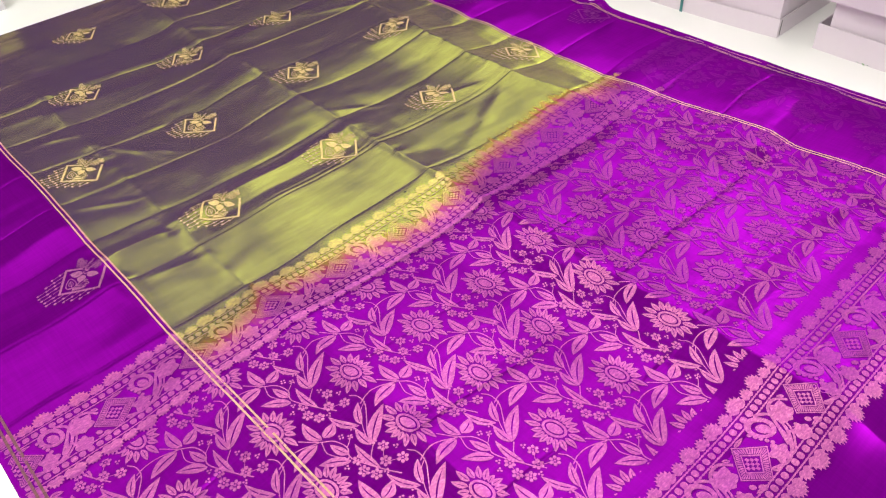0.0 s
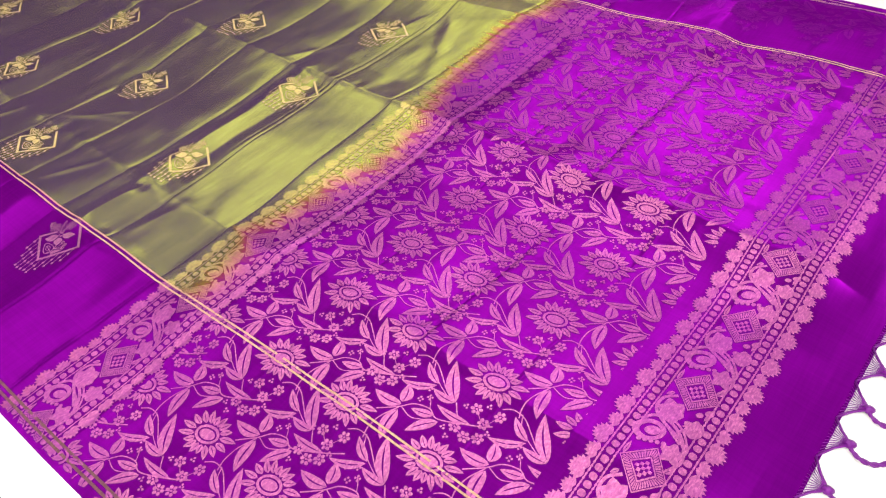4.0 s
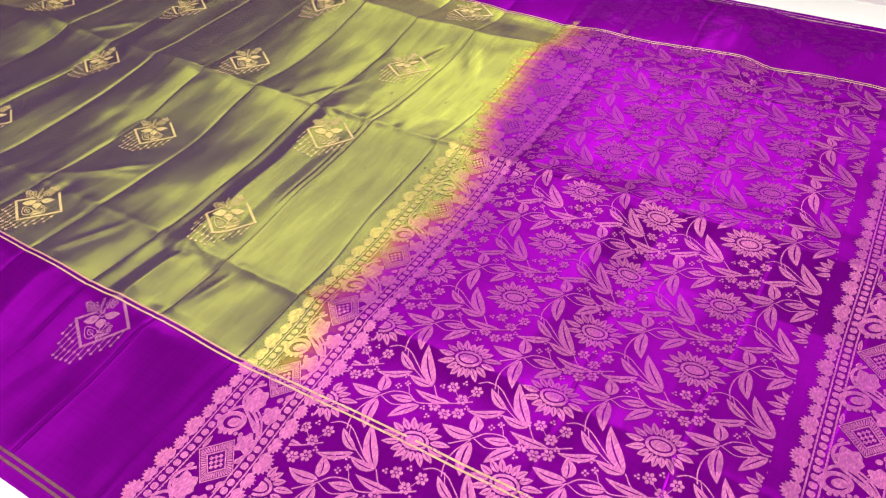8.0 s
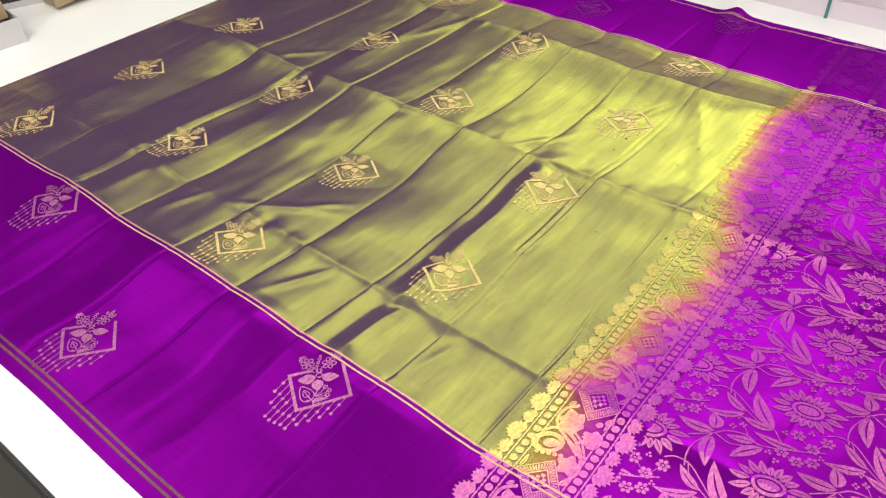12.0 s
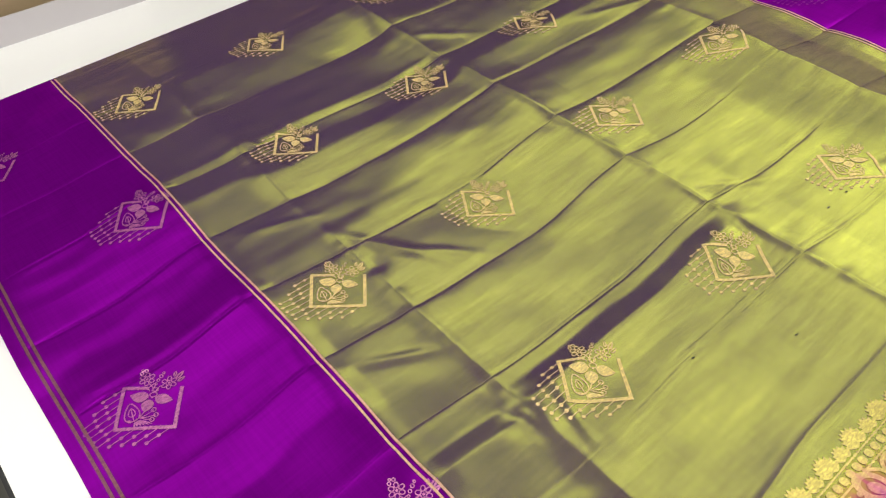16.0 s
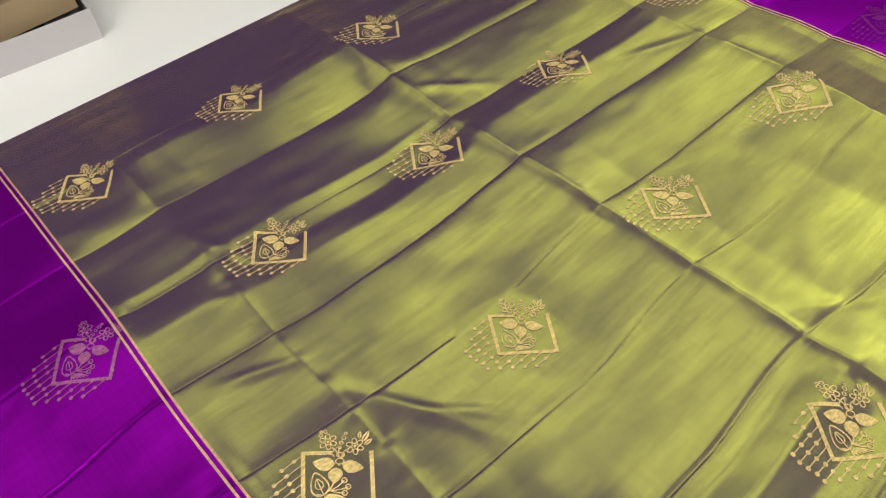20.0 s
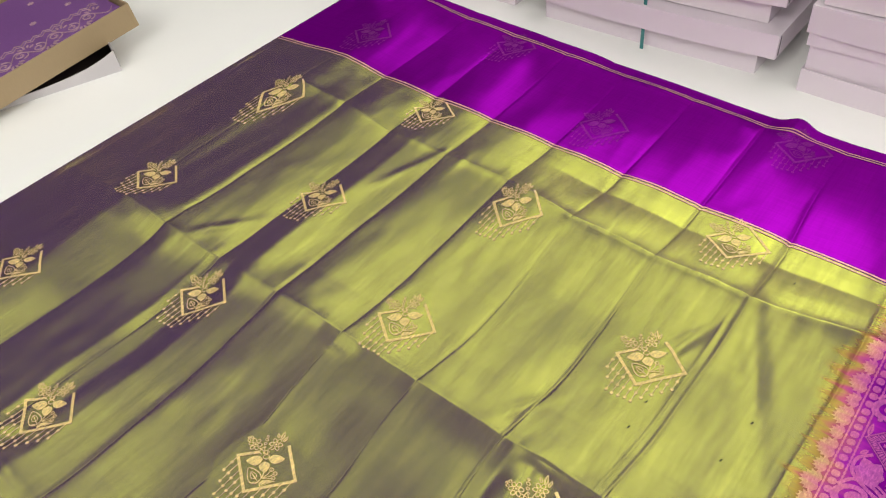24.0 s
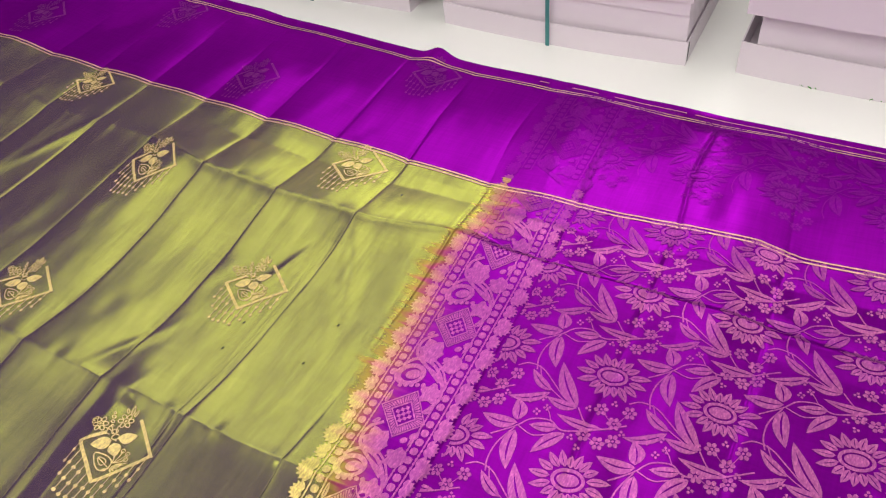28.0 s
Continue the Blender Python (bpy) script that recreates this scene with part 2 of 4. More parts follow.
M_LAMP = plain("lit_diffuser", (0.9, 0.9, 0.9), 0.6, 0.02, 4, emit=0.7)
M_FRAME = plain("white_metal_frame", (0.7, 0.7, 0.7), 0.4)
M_KNOT = plain("dark_thread", (0.03, 0.035, 0.01), 0.8)
M_GREEN_BIT = plain("green_fibre", (0.05, 0.22, 0.03), 0.7)
M_STOOL = plain("slate_plastic", (0.06, 0.075, 0.085), 0.4, 0.2, 20)


# ---- mesh helpers ----
def mesh_object(name, verts, faces, mat, parent=None, label="", smooth=False):
    me = bpy.data.meshes.new(name)
    me.from_pydata([tuple(map(float, v)) for v in verts], [], faces)
    me.materials.append(mat)
    if smooth:
        me.polygons.foreach_set("use_smooth", np.ones(len(me.polygons), bool))
    me.update()
    ob = new(name, me)
    if parent:
        ob.parent = parent
    if label:
        tagged(ob, label)
    return ob


def part(name, bm, mat, parent=None, label="", smooth=False):
    me = bpy.data.meshes.new(name)
    bmesh.ops.recalc_face_normals(bm, faces=bm.faces)
    bm.to_mesh(me)
    bm.free()
    me.materials.append(mat)
    if smooth:
        me.polygons.foreach_set("use_smooth", np.ones(len(me.polygons), bool))
    ob = new(name, me)
    if parent:
        ob.parent = parent
    if label:
        tagged(ob, label)
    return ob


def block(bm, lo, hi, bevel=0.0):
    v = [bm.verts.new((x, y, z)) for x in (lo[0], hi[0]) for y in (lo[1], hi[1]) for z in (lo[2], hi[2])]
    fs = [bm.faces.new([v[i] for i in q]) for q in ((0, 1, 3, 2), (4, 6, 7, 5), (0, 4, 5, 1), (2, 3, 7, 6), (0, 2, 6, 4), (1, 5, 7, 3))]
    if bevel:
        es = list({e for f in fs for e in f.edges})
        bmesh.ops.bevel(bm, geom=es, offset=bevel, segments=2, affect="EDGES", profile=0.6)
    return bm


def box_part(name, lo, hi, mat, parent=None, bevel=0.0, label=""):
    return part(name, block(bmesh.new(), lo, hi, bevel), mat, parent, label)


def empty(name, label, category, group="", at=(0, 0, 0)):
    ob = new(name)
    ob.location = at
    return tagged(ob, label, category, group)


def tube(bm, pts, radius, sides=6):
    """A round cord along points; radius a number or one for each point."""
    pts = [Vector(p) for p in pts]
    rad = radius if isinstance(radius, (list, tuple)) else [radius] * len(pts)
    rings = []
    for i, p in enumerate(pts):
        d = (pts[min(i + 1, len(pts) - 1)] - pts[max(i - 1, 0)]).normalized()
        a = d.cross(Vector((0, 0, 1)))
        a = a.normalized() if a.length > 1e-4 else Vector((1, 0, 0))
        b = d.cross(a)
        rings.append([bm.verts.new(p + rad[i] * (math.cos(k * math.tau / sides) * a + math.sin(k * math.tau / sides) * b)) for k in range(sides)])
    for r, s in zip(rings, rings[1:]):
        for k in range(sides):
            bm.faces.new((r[k], r[(k + 1) % sides], s[(k + 1) % sides], s[k]))
    bm.faces.new(rings[0])
    bm.faces.new(rings[-1][::-1])


# ---- room ----
def room():
    x0, x1, y0, y1 = ROOM
    t = 0.12
    tagged(box_part("floor", (x0, y0, FLOOR_Z - t), (x1, y1, FLOOR_Z), M_FLOOR), "grey tiled shop floor under the table", "floor", kind="structure")
    # ceiling and walls are unseen; the dark west one shapes the silk's reflections
    tagged(box_part("ceiling", (x0, y0, CEIL_Z), (x1, y1, CEIL_Z + t), M_CEIL), "unseen plain grey ceiling closing the room", "ceiling", kind="structure")
    for nm, lo, hi, mat in (
        ("wall_north", (x0 - t, y1, FLOOR_Z - t), (x1 + t, y1 + t, CEIL_Z + t), M_WALL),
        ("wall_south", (x0 - t, y0 - t, FLOOR_Z - t), (x1 + t, y0, CEIL_Z + t), M_WALL),
        ("wall_west", (x0 - t, y0, FLOOR_Z - t), (x0, y1, CEIL_Z + t), M_DARKWALL),
        ("wall_east", (x1, y0, FLOOR_Z - t), (x1 + t, y1, CEIL_Z + t), M_WALL),
    ):
        tagged(box_part(nm, lo, hi, mat), "unseen plain wall closing the room", "wall", kind="structure")
    # assumed panels, laid out for what the silk reflects
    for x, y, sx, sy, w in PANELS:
        lamp = empty("assumed_ceiling_light", "flat white ceiling light panel, assumed, out of view", "ceiling light", "ceiling lights")
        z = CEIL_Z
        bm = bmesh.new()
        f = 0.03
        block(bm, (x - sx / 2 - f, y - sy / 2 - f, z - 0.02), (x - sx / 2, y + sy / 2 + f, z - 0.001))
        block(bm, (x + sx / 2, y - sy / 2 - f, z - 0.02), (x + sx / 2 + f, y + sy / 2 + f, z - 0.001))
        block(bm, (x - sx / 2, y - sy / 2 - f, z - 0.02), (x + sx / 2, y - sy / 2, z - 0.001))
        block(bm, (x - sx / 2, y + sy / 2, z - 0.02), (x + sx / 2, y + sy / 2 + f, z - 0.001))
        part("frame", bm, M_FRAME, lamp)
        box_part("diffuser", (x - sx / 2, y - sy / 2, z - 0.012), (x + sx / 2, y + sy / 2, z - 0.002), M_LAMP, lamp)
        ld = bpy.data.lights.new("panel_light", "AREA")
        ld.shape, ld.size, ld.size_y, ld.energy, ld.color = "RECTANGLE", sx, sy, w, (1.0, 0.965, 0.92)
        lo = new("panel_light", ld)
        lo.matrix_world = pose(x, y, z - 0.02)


def table():
    ob = empty("display_table", "long white laminate display table with a dark edge", "table")
    x0, x1, y0, y1 = -2.1, 1.7, -0.243, 1.75
    box_part("tabletop", (x0, y0, TABLE_Z - 0.028), (x1, y1, TABLE_Z), M_TABLE, ob, 0.0015)
    box_part("edge_band", (x0, y0 - 0.0035, TABLE_Z - 0.0285), (x1, y0 - 0.0005, TABLE_Z - 0.0012), M_EDGE, ob)
    for x in (x0 + 0.1, x1 - 0.1):
        for y in (y0 + 0.1, y1 - 0.1):
            box_part("leg", (x - 0.03, y - 0.03, FLOOR_Z), (x + 0.03, y + 0.03, TABLE_Z - 0.0285), M_FRAME, ob, 0.003)


def fill_panel(x, y, z, sx, sz, watts):
    """A fill panel added on the far wall, out of view, to brighten the silk's sheen."""
    lamp = empty("fill_panel", "added white fill panel on the far wall, out of view", "wall light")
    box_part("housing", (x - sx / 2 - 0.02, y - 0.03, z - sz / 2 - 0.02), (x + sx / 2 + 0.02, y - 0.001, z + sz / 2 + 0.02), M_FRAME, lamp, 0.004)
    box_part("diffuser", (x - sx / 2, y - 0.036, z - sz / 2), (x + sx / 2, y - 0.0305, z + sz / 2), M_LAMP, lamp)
    ld = bpy.data.lights.new("fill_panel_light", "AREA")
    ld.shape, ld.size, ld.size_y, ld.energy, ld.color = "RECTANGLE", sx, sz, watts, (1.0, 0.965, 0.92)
    new("fill_panel_light", ld).matrix_world = pose(x, y - 0.045, z, -90)


room()
# unseen fill for the sheen, no lamp of the shop
fill_panel(*FILL_PANEL)
table()

# ---- the saree: shape of the cloth ----
X0, X1 = -0.944, 0.625          # folded end, tasselled end
V0, V1 = -0.200, 0.952          # the two selvedges
L0, L1, L2, L3 = -0.007, 0.085, 0.383, 0.645
XT = np.linspace(-1.1, 0.8, 1901)


def profile(knots, soft=2):
    """Height along the cloth, from crease to crease, softened by a few millimetres."""
    z = np.interp(XT, [k[0] for k in knots], [k[1] * 0.0013 for k in knots])
    k = np.exp(-0.5 * (np.arange(-3 * soft, 3 * soft + 1) / soft) ** 2)
    return np.convolve(np.pad(z, 3 * soft, mode="edge"), k / k.sum(), mode="valid")


def cells(slopes, end):
    """Height along the cloth from its slope, crease by crease in the body, and from knots in the end piece."""
    g = np.interp(XT, [k[0] for k in slopes], [k[1] for k in slopes])
    z = np.cumsum(g) * (XT[1] - XT[0])
    wide = np.exp(-0.5 * (np.arange(-240, 241) / 80) ** 2)
    z = z - np.convolve(np.pad(z, 240, mode="edge"), wide / wide.sum(), mode="valid")
    w = np.clip((XT + 0.01) / 0.06, 0, 1)
    return (z - 0.006 * (1 - np.clip((XT + 0.90) / 0.08, 0, 1))) * (1 - w) + profile(end) * w


PROFILES = [
    profile([(-.95, -5), (-.90, -4), (-.85, 0), (-.80, 2.5), (-.70, 0), (-.65, 1), (-.60, 3.5), (-.50, 0), (-.45, 1), (-.41, 3.2), (-.30, 1), (-.25, 3), (-.20, 0), (-.13, 1.5), (-.10, 3.5), (-.02, 0), (.05, .6), (.12, .8), (.18, 1.8), (.25, .2), (.31, 2), (.40, 0), (.44, .1), (.494, .9), (.575, 3.4), (.60, 3.0), (.63, 0)], 4),
    cells([(-.95, .04), (-.77, .05), (-.755, -.01), (-.705, -.07), (-.698, .05), (-.615, .04), (-.609, -.12), (-.602, -.12), (-.597, .12), (-.562, .10), (-.552, -.09), (-.503, -.08), (-.497, .07), (-.44, .03), (-.403, -.05), (-.397, .05), (-.303, -.04), (-.297, .10), (-.25, .04), (-.203, -.04), (-.198, .16), (-.188, .04), (-.175, .05), (-.168, .32), (-.154, .28), (-.148, -.20), (-.103, -.02), (-.097, .06), (-.05, 0), (-.003, -.05), (.003, .04), (.06, 0)],
          [(0, 0), (0.06, .6), (0.1, .4), (0.2, 1.4), (0.3, 2.5), (0.4, 0), (0.44, .1), (0.494, .9), (0.575, 3.4), (0.6, 3.0), (0.63, 0)]),
    cells([(-.95, .04), (-.90, .08), (-.80, .10), (-.787, .08), (-.774, -.13), (-.705, -.14), (-.697, .08), (-.66, .02), (-.615, .05), (-.609, -.14), (-.601, -.14), (-.596, -.05), (-.580, -.08), (-.573, .10), (-.552, .10), (-.543, -.10), (-.503, -.09), (-.497, .03), (-.455, .02), (-.447, -.015), (-.437, .04), (-.403, -.04), (-.397, .035), (-.35, .01), (-.303, -.025), (-.297, .06), (-.27, .01), (-.203, -.02), (-.197, .05), (-.188, .04), (-.180, .36), (-.164, .34), (-.156, -.22), (-.134, -.18), (-.126, .08), (-.103, .10), (-.097, -.06), (-.05, -.02), (-.003, -.05), (.003, .05), (.06, .02)],
          [(0, 0), (0.1, 1), (0.2, 3.5), (0.243, 4), (0.288, -2.5), (0.31, -0.5), (0.4, 0), (0.44, .1), (0.494, .9), (0.575, 3.4), (0.6, 3.0), (0.63, 0)]),
    cells([(-.95, .04), (-.82, .05), (-.81, -.02), (-.785, -.02), (-.775, .05), (-.715, .03), (-.708, -.06), (-.701, -.06), (-.696, .01), (-.65, -.015), (-.603, -.08), (-.597, .15), (-.562, .12), (-.552, -.09), (-.503, -.07), (-.497, .08), (-.45, .01), (-.403, -.05), (-.397, .10), (-.375, .05), (-.303, -.06), (-.297, .07), (-.25, 0), (-.203, -.05), (-.197, .08), (-.15, .02), (-.103, -.08), (-.097, -.02), (-.05, -.05), (-.035, .06), (-.003, .02), (.003, .05), (.06, .02)],
          [(-.03, 1), (.05, .5), (.10, -1.0), (.125, 1.5), (.235, -1.2), (.265, 2.2), (.298, 1.0), (.306, 2.4), (.392, 3.0), (.40, 4.0), (.43, -.5), (.44, .5), (.494, .9), (.575, 3.2), (.60, 2.6), (.63, 0)]),
    cells([(-.95, .04), (-.80, .05), (-.77, -.10), (-.703, -.12), (-.697, .12), (-.65, -.02), (-.603, -.10), (-.597, .12), (-.55, .02), (-.503, -.10), (-.497, .10), (-.45, 0), (-.403, -.08), (-.397, .10), (-.35, .02), (-.303, -.09), (-.297, .10), (-.25, 0), (-.203, -.08), (-.197, .12), (-.15, .02), (-.103, -.10), (-.097, .08), (-.05, 0), (-.003, -.06), (.003, .06), (.06, 0)],
          [(-0.02, 1.2), (0.02, 0.6), (0.06, 2.6), (0.14, 0), (0.21, 3), (0.272, 5), (0.312, -1.5), (0.42, 1), (0.5, 2), (0.63, -1)]),
]


def step(a, b, x):
    t = np.clip((x - a) / (b - a), 0, 1)
    return t * t * (3 - 2 * t)


def lattice_noise(seed, nx, ny):
    return np.random.RandomState(seed).rand(ny, nx)


def smooth_noise(seed, x, y, sx, sy):
    """Soft random bumps with cells of sx by sy metres, about 0."""
    g = lattice_noise(seed, 400, 400)
    fx, fy = (x + 3.0) / sx, (y + 3.0) / sy
    ix, iy = np.floor(fx).astype(int), np.floor(fy).astype(int)
    tx, ty = fx - ix, fy - iy
    tx, ty = tx * tx * (3 - 2 * tx), ty * ty * (3 - 2 * ty)
    a = g[iy % 400, ix % 400] * (1 - tx) + g[iy % 400, (ix + 1) % 400] * tx
    b = g[(iy + 1) % 400, ix % 400] * (1 - tx) + g[(iy + 1) % 400, (ix + 1) % 400] * tx
    return a * (1 - ty) + b * ty - 0.5


SWELLS = ((-.36, .23, -.0105), (-.60, .33, -.0095), (.0, .0, -.0055), (.055, .19, -.0045), (.06, .47, -.0055), (-.57, -.05, .0050), (-.36, .61, .0060), (-.14, .33, -.0030), (.20, .02, .002))


# place, turn, half length, half width, height
WRINKLES = (
    (-.370, .118, 0.5, .050, .007, .0017), (-.335, .150, 0.8, .030, .006, .0012), (-.600, .105, 0.4, .040, .006, .0012), (-.135, .110, -0.3, .030, .006, .0015),
    (-.125, .555, 1.25, .045, .007, .0018), (-.060, .570, -1.15, .080, .012, .0024), (-.470, .060, 1.2, .030, .006, .0010), (-.260, .045, 1.1, .035, .006, .0012),
    (-.080, .050, 1.3, .030, .007, .0012), (-.640, .420, 0.9, .040, .008, .0012), (-.205, .420, 1.0, .040, .007, .0013), (-.520, .610, 1.1, .040, .008, .0014),
)


def height(x, v):
    xs = x + 0.012 * smooth_noise(11, x, v, 0.25, 0.12)
    rows = [np.interp(xs, XT, p) for p in PROFILES]
    rows[0] = rows[0] * 1.1
    near = np.minimum.reduce([np.abs(v - L0), np.abs(v - L1), np.abs(v - L2), np.abs(v - L3)])
    z = 0
    lines = (-9, L0, L1, L2, L3, 9)
    for i, r in enumerate(rows):
        inside = (v >= lines[i]) & (v < lines[i + 1])
        below, above = rows[max(i - 1, 0)], rows[min(i + 1, len(rows) - 1)]
        seam = np.where(np.abs(v - lines[i]) < np.abs(v - lines[i + 1]), (below + r) / 2, (above + r) / 2)
        w = step(0, 1, near / np.where((v < L1) & (x < 0.05), 0.018, 0.034))
        z = z + np.where(inside, r * w + seam * (1 - w), 0)
    # lengthwise fold lines: three ridges, steep towards the near side
    wide = step(-0.02, 0.10, x)
    l1 = L1 + 0.010 * smooth_noise(49, x, v, .13, 9.) * (1 - wide)
    sag = np.interp(v, [L1, 0.31, L2 + 0.03], [1.0, -0.9, 0.0])
    fall = np.clip(1 - (v - l1) / 0.05, 0, 1) ** 1.2
    first = np.where(v > l1, fall * (1 - wide) + sag * wide, np.exp(-(l1 - v) / (0.018 + 0.010 * wide)))
    z = z + (0.0026 + 0.0039 * wide) * step(-0.97, -0.90, x) * first * (0.9 + 0.6 * smooth_noise(3, x, v, .08, .5))
    tall = 0.0042 + 0.0118 * step(0.0, 0.16, x)
    tall = tall * step(0.0, 0.06, x)
    z = z + tall * np.where((v <= L2) & (x > -0.02), np.maximum(np.exp(-(L2 - v) / 0.026), step(0.0, 0.2, x) * np.clip(1 - (L2 - v) / 0.105, 0, 1)), 0) * (0.95 + 0.2 * smooth_noise(44, x, v, .1, .5))
    z = z + tall * np.where((v > L2) & (x > -0.02), 0.35 * np.clip(1 - (v - L2) / 0.05, 0, 1) + 0.65 * np.clip(1 - (v - L2) / 0.27, 0, 1), 0) * (0.95 + 0.2 * smooth_noise(44, x, v, .1, .5))
    z = z + 0.0066 * (1 - step(0.0, 0.06, x)) * np.where(v > L2, 0.55 * np.clip(1 - (v - L2) / 0.05, 0, 1) + np.clip(0.45 - 0.7 * (v - L2) / 0.27, -1, 1) * (1 - step(0.60, 0.68, v)), np.exp(-(L2 - v) / 0.026)) * (0.9 + 0.5 * smooth_noise(4, x, v, .1, .5))
    ridge = np.where(v > L3, np.clip(1 - (v - L3) / 0.08, 0, 1), np.exp(-(L3 - v) / 0.045))
    heap = step(-0.42, -0.28, x) * (1 - 0.35 * step(-0.10, 0.03, x))
    z = z + 0.0095 * heap * np.where(v > L3, np.clip(1 - (v - L3) / (0.060 - 0.026 * step(0.0, 0.07, x)), 0, 1), np.clip(1 - (L3 - v) / 0.10, 0, 1) ** 1.4)
    z = z + step(0.0, 0.07, x) * np.interp(v - L3, [0, .014, .058, .13], [0, -.0095, .0012, 0])
    z = z + (0.0046 - 0.0040 * step(-0.02, 0.08, x)) * ridge * (0.9 + 0.4 * smooth_noise(5, x, v, .1, .5))
    for lv in (L1, L2, L3):
        z = z + 0.0014 * np.exp(-np.abs(v - lv) / 0.0060) * step(-0.94, -0.90, x) * (0.8 + 0.8 * smooth_noise(55, x, v, .05, .5))
    # sharp cross creases every ten centimetres
    d = np.abs(((xs + 0.05) % 0.1) - 0.05)
    z = z - (0.0007 + 0.0008 * step(-0.65, -0.45, x)) * step(-0.875, -0.80, x) * np.exp(-d / 0.0015) * (0.75 + 0.9 * smooth_noise(6, x, v, .1, .14))
    z = z - 0.0007 * np.exp(-np.abs(xs + 0.1085) / 0.0016) * step(0.16, 0.24, v) * (1 - step(0.58, 0.66, v))
    # puckers along the fold lines
    for i, lv in enumerate((L1, L2, L3)):
        z = z + (0.0010, 0.0012, 0.0006)[i] * step(-0.80, -0.55, x) * smooth_noise(20 + i, x, v, .011, .04) * np.exp(-((v - lv) / .012) ** 2) * (0.5 + step(0.0, 0.3, smooth_noise(30 + i, x, v, .12, 1.0)))
    # the pressed hem line at the folded end
    z = z + 0.0007 * np.exp(-np.abs(x + 0.924 + 0.004 * smooth_noise(45, x, v, 9., .2)) / 0.003) * np.clip(0.5 + 3 * smooth_noise(46, x, v, 9., .09), 0, 1)
    # faint ribs of the folding, across the cloth
    z = z + 0.0005 * smooth_noise(40, x, v, .018, .13)
    # the turned hem before the tassels
    z = z - 0.0016 * np.exp(-np.abs(x - 0.604) / 0.0030)
    # broad hollows and swells
    for hx, hv, h in SWELLS:
        z = z + h * np.exp(-((x - hx) ** 2 + (v - hv) ** 2) / 0.085 ** 2)
    # pinches where a fold crosses a fold line, and short slanting wrinkles
    for hx, hv, h in ((-.150, .077, -.0034), (-.362, .090, -.0018), (-.157, .374, -.0022), (-.565, .078, -.0016), (-.395, .372, -.0014)):
        z = z + h * np.exp(-((x - hx) ** 2 + (v - hv) ** 2) / 0.013 ** 2)
    for hx, hv, turn, long, wide_, h in WRINKLES:
        ct, st = math.cos(turn), math.sin(turn)
        u, n = (x - hx) * ct + (v - hv) * st, (v - hv) * ct - (x - hx) * st
        z = z + h * np.exp(-(n / wide_) ** 2 - (u / long) ** 2)
    # shallow dimples in patches
    z = z + 0.0011 * smooth_noise(51, x, v, .028, .045) * step(-0.02, 0.28, smooth_noise(52, x, v, .16, .2))
    # the narrow strip beside the near border tips away from it
    z = z - 0.045 * (np.clip(v, IN0, L1) - 0.040) * step(-0.55, -0.40, x) * (1 - step(-0.06, 0.04, x)) * (1 - step(L1, 0.20, v)) * (1 - step(0.01, 0.10, -v))
    # the near border lies lower than the body
    z = z - 0.0085 * step(0.0, 0.11, -v)
    # soft slack
    z = z + 0.0040 * smooth_noise(7, x, v, .11, .16) + 0.0017 * smooth_noise(8, x, v, .045, .09) + 0.0006 * smooth_noise(9, x, v, .02, .03)
    # towards the edges the cloth comes down on the table
    e = np.minimum.reduce([(v - V0) / 0.05, (V1 - v) / 0.05, (x - X0) / 0.03, (X1 - x) / 0.10])
    lift = np.clip(smooth_noise(15, x, v, .09, 3.0), 0, 1) * 0.010
    lift = np.where(v > 0.5, lift + 0.012 * np.exp(-((x + 0.165) / 0.018) ** 2), lift * 0.5)
    z = np.maximum(z, TABLE_Z + 0.0014 + 0.15 * (z - TABLE_Z - 0.0014))
    z = np.maximum(z, TABLE_Z + 0.0008)
    w = step(0, 1, e)
    return z * w + (TABLE_Z + 0.0022 + lift) * (1 - w)


def drift(x, v):
    """The cloth does not lie dead straight: its far side swings out towards the folded end."""
    o3 = np.interp(x, [-1.0, -.70, -.586, -.43, -.30, .0, .06, .3, .4, .6], [.047, .038, .023, .017, .013, .010, .0, .0, -.005, -.010])
    o4 = np.interp(x, [-1.0, -.76, -.586, -.446, -.31, -.16, -.03, .06, .12, .27, .4], [.024, .020, .011, .003, -.005, -.008, -.013, -.013, -.010, -.002, .0])
    o5 = np.interp(x, [-1.0, -.79, -.538, -.338, -.25, -.10, .02, .2, .32, .6], [.065, .050, .022, .007, .0, -.009, -.007, -.014, -.012, -.012])
    a, b, c = step(0.56, L3, v), np.clip((v - L3) / (IN1 - L3), 0, 1), np.clip((v - IN1) / (0.926 - IN1), 0, 1)
    o3 = o3 - 0.020 * step(-0.42, -0.28, x) * (1 - step(-0.10, 0.03, x))
    off = o3 * a * (1 - b) + o4 * b * (1 - c) + o5 * c
    off = off - 0.014 * step(0.0, 0.18, x) * np.where(v > L2, np.clip(1 - (v - L2) / 0.16, 0, 1), np.clip(1 - (L2 - v) / 0.06, 0, 1))
    off = off - 0.010 * step(0.12, 0.30, v) * (1 - step(0.60, 0.72, v)) * (1 - step(-0.05, 0.10, x))
    return v + off + 0.003 * smooth_noise(12, x, v, .14, .5)


GX = np.arange(X0, X1 + 1e-6, (X1 - X0) / 1280)
GV = np.arange(V0, V1 + 1e-6, (V1 - V0) / 470)
GXX, GVV = np.meshgrid(GX, GV)
GZ = height(GXX, GVV)
GY = drift(GXX, GVV)


